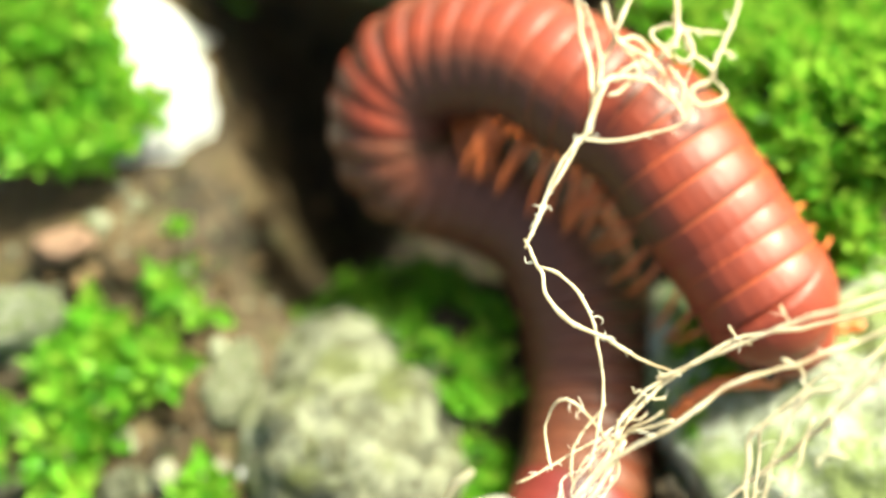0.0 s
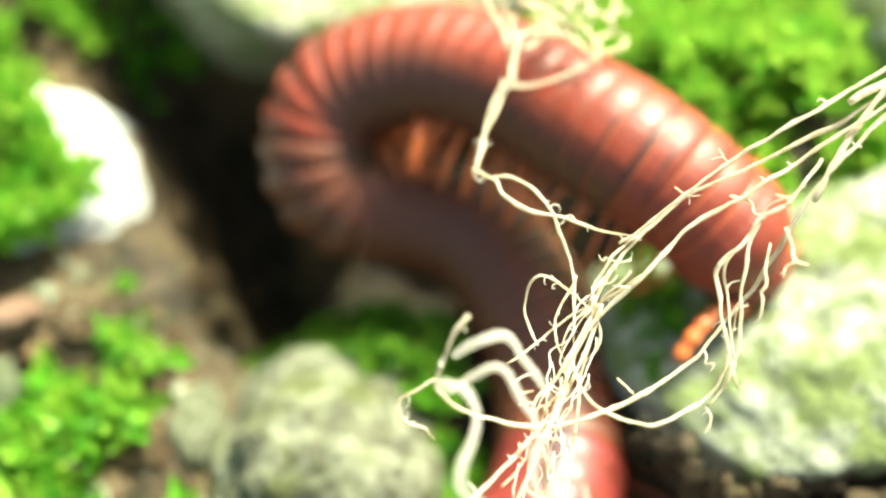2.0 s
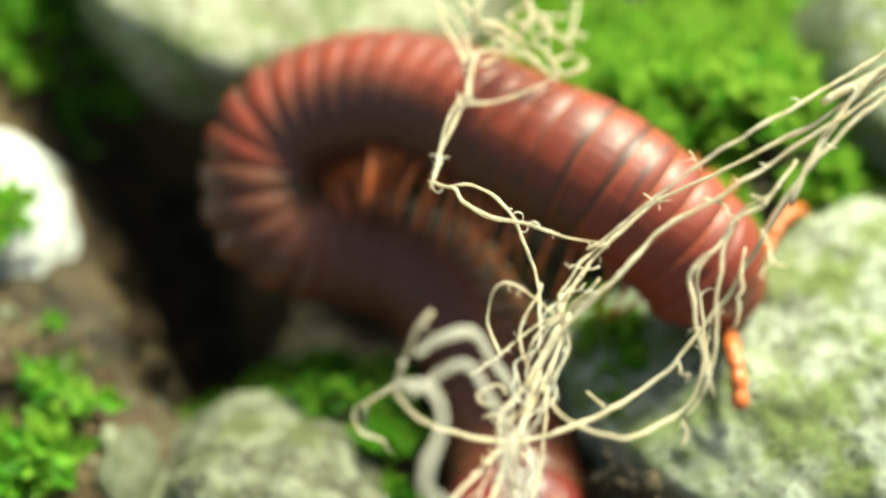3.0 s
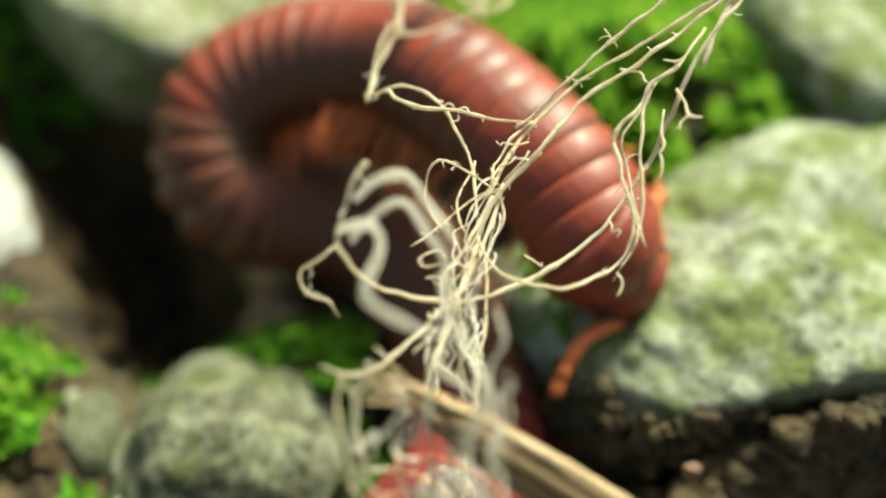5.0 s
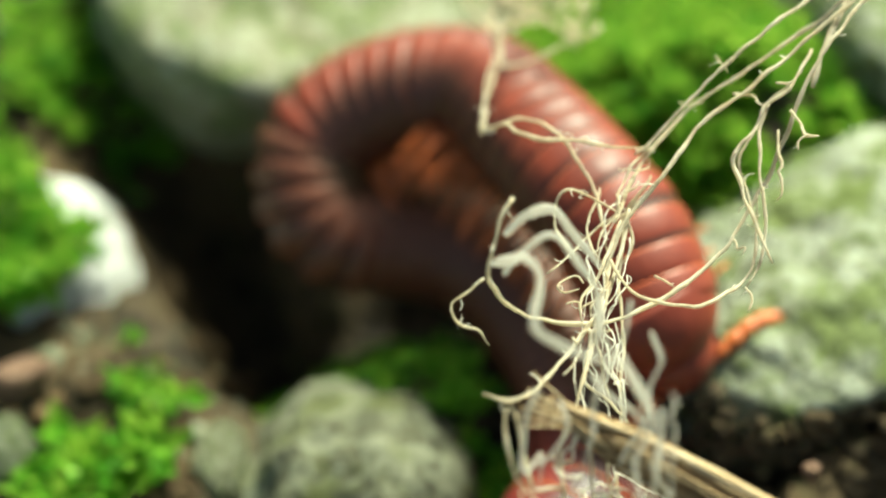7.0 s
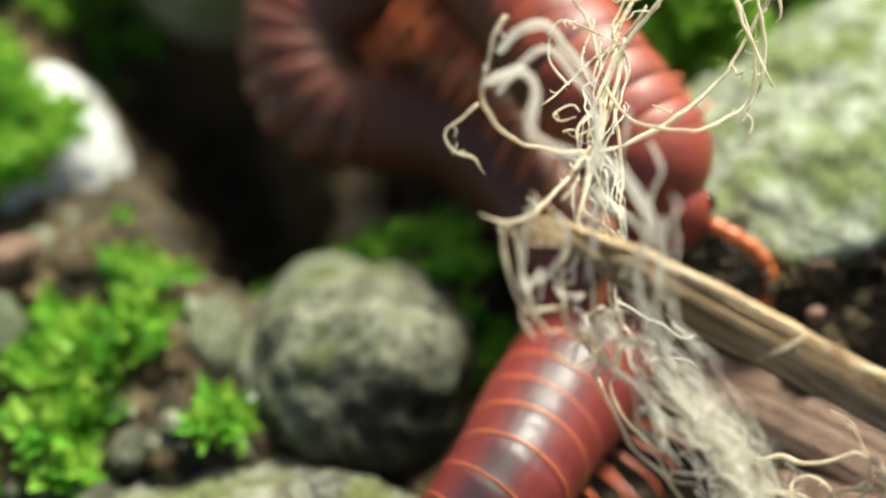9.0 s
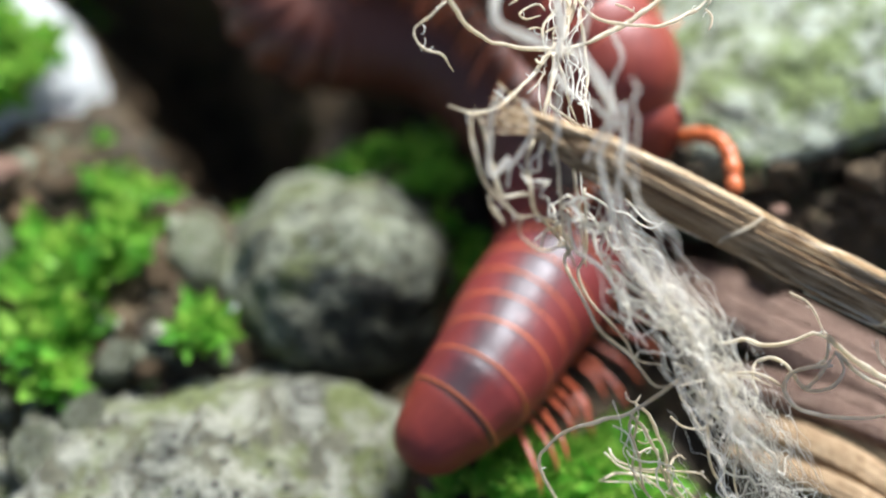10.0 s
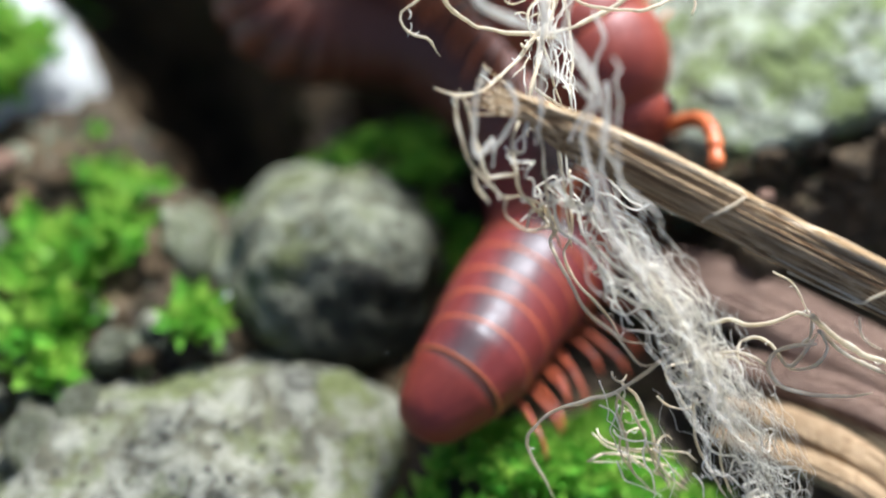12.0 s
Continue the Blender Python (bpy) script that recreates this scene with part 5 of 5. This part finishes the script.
def build_bank():
    """Dark crumbly soil that clings to the front of the boulder."""
    rng = np.random.default_rng(23)
    bm = bmesh.new()
    bmesh.ops.create_icosphere(bm, subdivisions=2, radius=1)
    v0 = np.array([p.co for p in bm.verts])
    f0 = [[q.index for q in p.verts] for p in bm.faces]
    bm.free()
    parts = []
    for k in range(620):
        x, y = rng.uniform(0.9, 2.7), rng.uniform(-0.82, -0.3)
        z = float(ground_height(np.array([x]), np.array([y]))[0])
        s = 0.022 * rng.lognormal(0, 0.5)
        shape = v0 * (1 + 0.35 * lattice(v0 * 1.9 + 5 * k, 23))[:, None] * rng.uniform(0.6, 1.3, 3) * s
        turn = np.array(Euler(rng.uniform(0, 6, 3)).to_matrix())
        parts.append((list(shape @ turn.T + (x, y, z + 0.2 * s)), f0))
    for k in range(760):  # crumbs stuck to the steep faces themselves
        x, z = rng.uniform(0.78, 2.6), rng.uniform(0.08, 0.52)
        s = 0.017 * rng.lognormal(0, 0.45)
        shape = v0 * (1 + 0.35 * lattice(v0 * 1.9 + 3 * k, 29))[:, None] * rng.uniform(0.6, 1.3, 3) * s
        parts.append((list(shape + (x, -0.33 + 0.1 * max(0, z - 0.42) + rng.normal(0, 0.012) + 1.15 * max(0, 1.05 - x), z)), f0))
    thing("soil_crumbs", mesh_of("soil_crumbs", *joined(parts), SOIL), "dark crumbly soil clinging to the boulder's front", "soil crumbs", kind="stuff")


def build_litter():
    """Dry flat plant blades lying under the stalk."""
    blades = [  # half width, thickness, points
        (0.13, 0.05, [(0.62, -0.3, 0.12), (0.85, -0.55, 0.3), (1.12, -0.88, 0.34), (1.5, -1.35, 0.3), (2.0, -2.0, 0.1)], "broad mauve-brown dry leaf blade under the stalk"),
        (0.07, 0.05, [(0.72, -0.78, 0.2), (0.95, -1.02, 0.34), (1.2, -1.3, 0.4), (1.7, -1.9, 0.2)], "brown dry grass blade under the stalk"),
        (0.06, 0.045, [(0.74, -1.0, 0.24), (0.92, -1.25, 0.4), (1.1, -1.55, 0.42), (1.5, -2.2, 0.2)], "tan fibrous dry grass blade"),
        (0.05, 0.04, [(0.68, -1.08, 0.2), (0.85, -1.36, 0.42), (1.0, -1.62, 0.46), (1.3, -2.2, 0.2)], "tan fibrous dry grass blade"),
        (0.05, 0.04, [(0.85, -0.9, 0.22), (1.06, -1.2, 0.42), (1.26, -1.5, 0.44), (1.7, -2.1, 0.2)], "brown dry grass blade under the stalk"),
    ]
    for k, (w, th, pts, label) in enumerate(blades):
        c = spline(pts, 40) - np.array([0, 0, 0.1])
        v, f = [], []
        tan = np.gradient(c, axis=0)
        side = np.cross(tan, (0, 0, 1.0))
        side /= np.linalg.norm(side, axis=1)[:, None]
        for j, p in enumerate(c):
            g = np.interp(j / 39, [0, 0.15, 0.8, 1], [0.5, 1, 1, 0.6])
            for i in range(20):
                a = 2 * math.pi * i / 20
                rib = 1 + 0.05 * math.cos(9 * a + 0.05 * j) + 0.05 * math.cos(5 * a + k)
                v.append(p + side[j] * (w * g * math.cos(a) * rib) + np.array([0, 0, th * math.sin(a) * rib]))
            if j:
                b, d = (j - 1) * 20, j * 20
                f += [(b + i, b + (i + 1) % 20, d + (i + 1) % 20, d + i) for i in range(20)]
        f += [tuple(range(19, -1, -1)), tuple(range(39 * 20, 40 * 20))]
        # keep the grain along local Y
        m = frame_of(c[0], c[-1] - c[0])
        inv = np.array(m.inverted())
        vv = np.c_[np.array(v) * CM, np.ones(len(v))] @ inv.T
        mat = LEAF_DRY if k in (0, 1, 4) else LEAF_TAN
        blade = thing("dry_blade", mesh_of("dry_blade", vv[:, :3] / CM, f, mat), label, "dry leaf", m)
        for i in (-0.62, -0.2, 0.25, 0.66):
            ridge = c[2:38] + side[2:38] * (w * i) + np.array([0, 0, th * math.sqrt(1 - i * i)])
            rv, rf = tube(ridge + 0.004 * np.stack([lattice(ridge * 6 + 9 * i, 70 + a) for a in range(3)], 1), 0.06 * w, 7)
            rr = np.c_[np.array(rv) * CM, np.ones(len(rv))] @ inv.T
            piece("vein", mesh_of("vein", rr[:, :3] / CM, rf, mat), blade)


def grit_mesh(name, count, area, size, seed, mat):
    rng = np.random.default_rng(seed)
    v0, f0 = [], []
    bm = bmesh.new()
    bmesh.ops.create_icosphere(bm, subdivisions=2, radius=1)
    v0 = np.array([p.co for p in bm.verts])
    f0 = [[q.index for q in p.verts] for p in bm.faces]
    bm.free()
    parts = []
    for k in range(count):
        x, y = rng.uniform(area[0], area[1]), rng.uniform(area[2], area[3])
        z = float(ground_height(np.array([x]), np.array([y]))[0])
        s = size * rng.lognormal(0, 0.5)
        shape = v0 * (1 + 0.3 * lattice(v0 * 1.7 + 7 * k, seed))[:, None] * rng.uniform(0.6, 1.2, 3) * s
        turn = np.array(Euler(rng.uniform(0, 6, 3)).to_matrix())
        parts.append((list(shape @ turn.T + (x, y, z + 0.3 * s)), f0))
    return mesh_of(name, *joined(parts), mat)


def build_grit():
    thing("grit", grit_mesh("grit", 320, (-1.9, -0.4, -0.5, 1.9), 0.013, 1, EARTH), "loose tan soil crumbs scattered over the ground", "soil crumbs", kind="stuff")
    thing("grit", grit_mesh("grit", 320, (-1.9, -0.3, -0.5, 1.2), 0.011, 2, STONE_GREY), "small dark grit scattered over the soil", "grit", kind="stuff")
    thing("gravel", grit_mesh("gravel", 90, (-1.8, -0.8, -0.36, 0.06), 0.03, 3, STONE_SLAB), "small mottled gravel between moss and slab", "gravel", kind="stuff")
    clods = [(-0.86, 1.52, 0.1), (-0.78, 1.3, 0.1), (-0.8, 1.1, 0.08), (-0.72, 0.9, 0.07), (-0.88, 0.75, 0.06), (-0.98, 0.27, 0.07), (-0.9, 0.14, 0.05), (-1.2, 0.8, 0.06)]
    for k, (x, y, r) in enumerate(clods):
        planes = [(a + 29 * k, 12 * ((j + k) % 3), 1.0) for j, a in enumerate(range(0, 360, 60))] + [(0, 90, 0.8), (0, -90, 0.9)]
        z = float(ground_height(np.array([x]), np.array([y]))[0])
        ob = thing("earth_clod", rock_mesh("earth_clod", planes, EARTH, 80 + k, 5, 0.2, 3, 0.08), "crumbly tan clod of earth on the soil", "clod", at(x, y, z + 0.3 * r, 0, 0, 40 * k), "earth clods")
        ob.scale = (0.7 * r, r, 0.45 * r)
    shard = rock_mesh("shard", [(0, 0, 0.02), (90, 0, 0.02), (180, 0, 0.022), (270, 0, 0.02), (0, 90, 0.07), (0, -90, 0.07)], STONE_WHITE, 95, 6, 0.004, 3, 0.002)
    thing("pebble", shard, "small upright bluish-white splinter of stone", "pebble", at(-0.75, 0.03, 0.0, 10, 8, 0))


build_ground()
build_stones()
build_bank()
build_moss()
build_roots()
build_stalk()
build_litter()
build_grit()
build_millipede()


def motions():
    for ob, rows in MOVERS:
        walk(ob, rows)


motions()
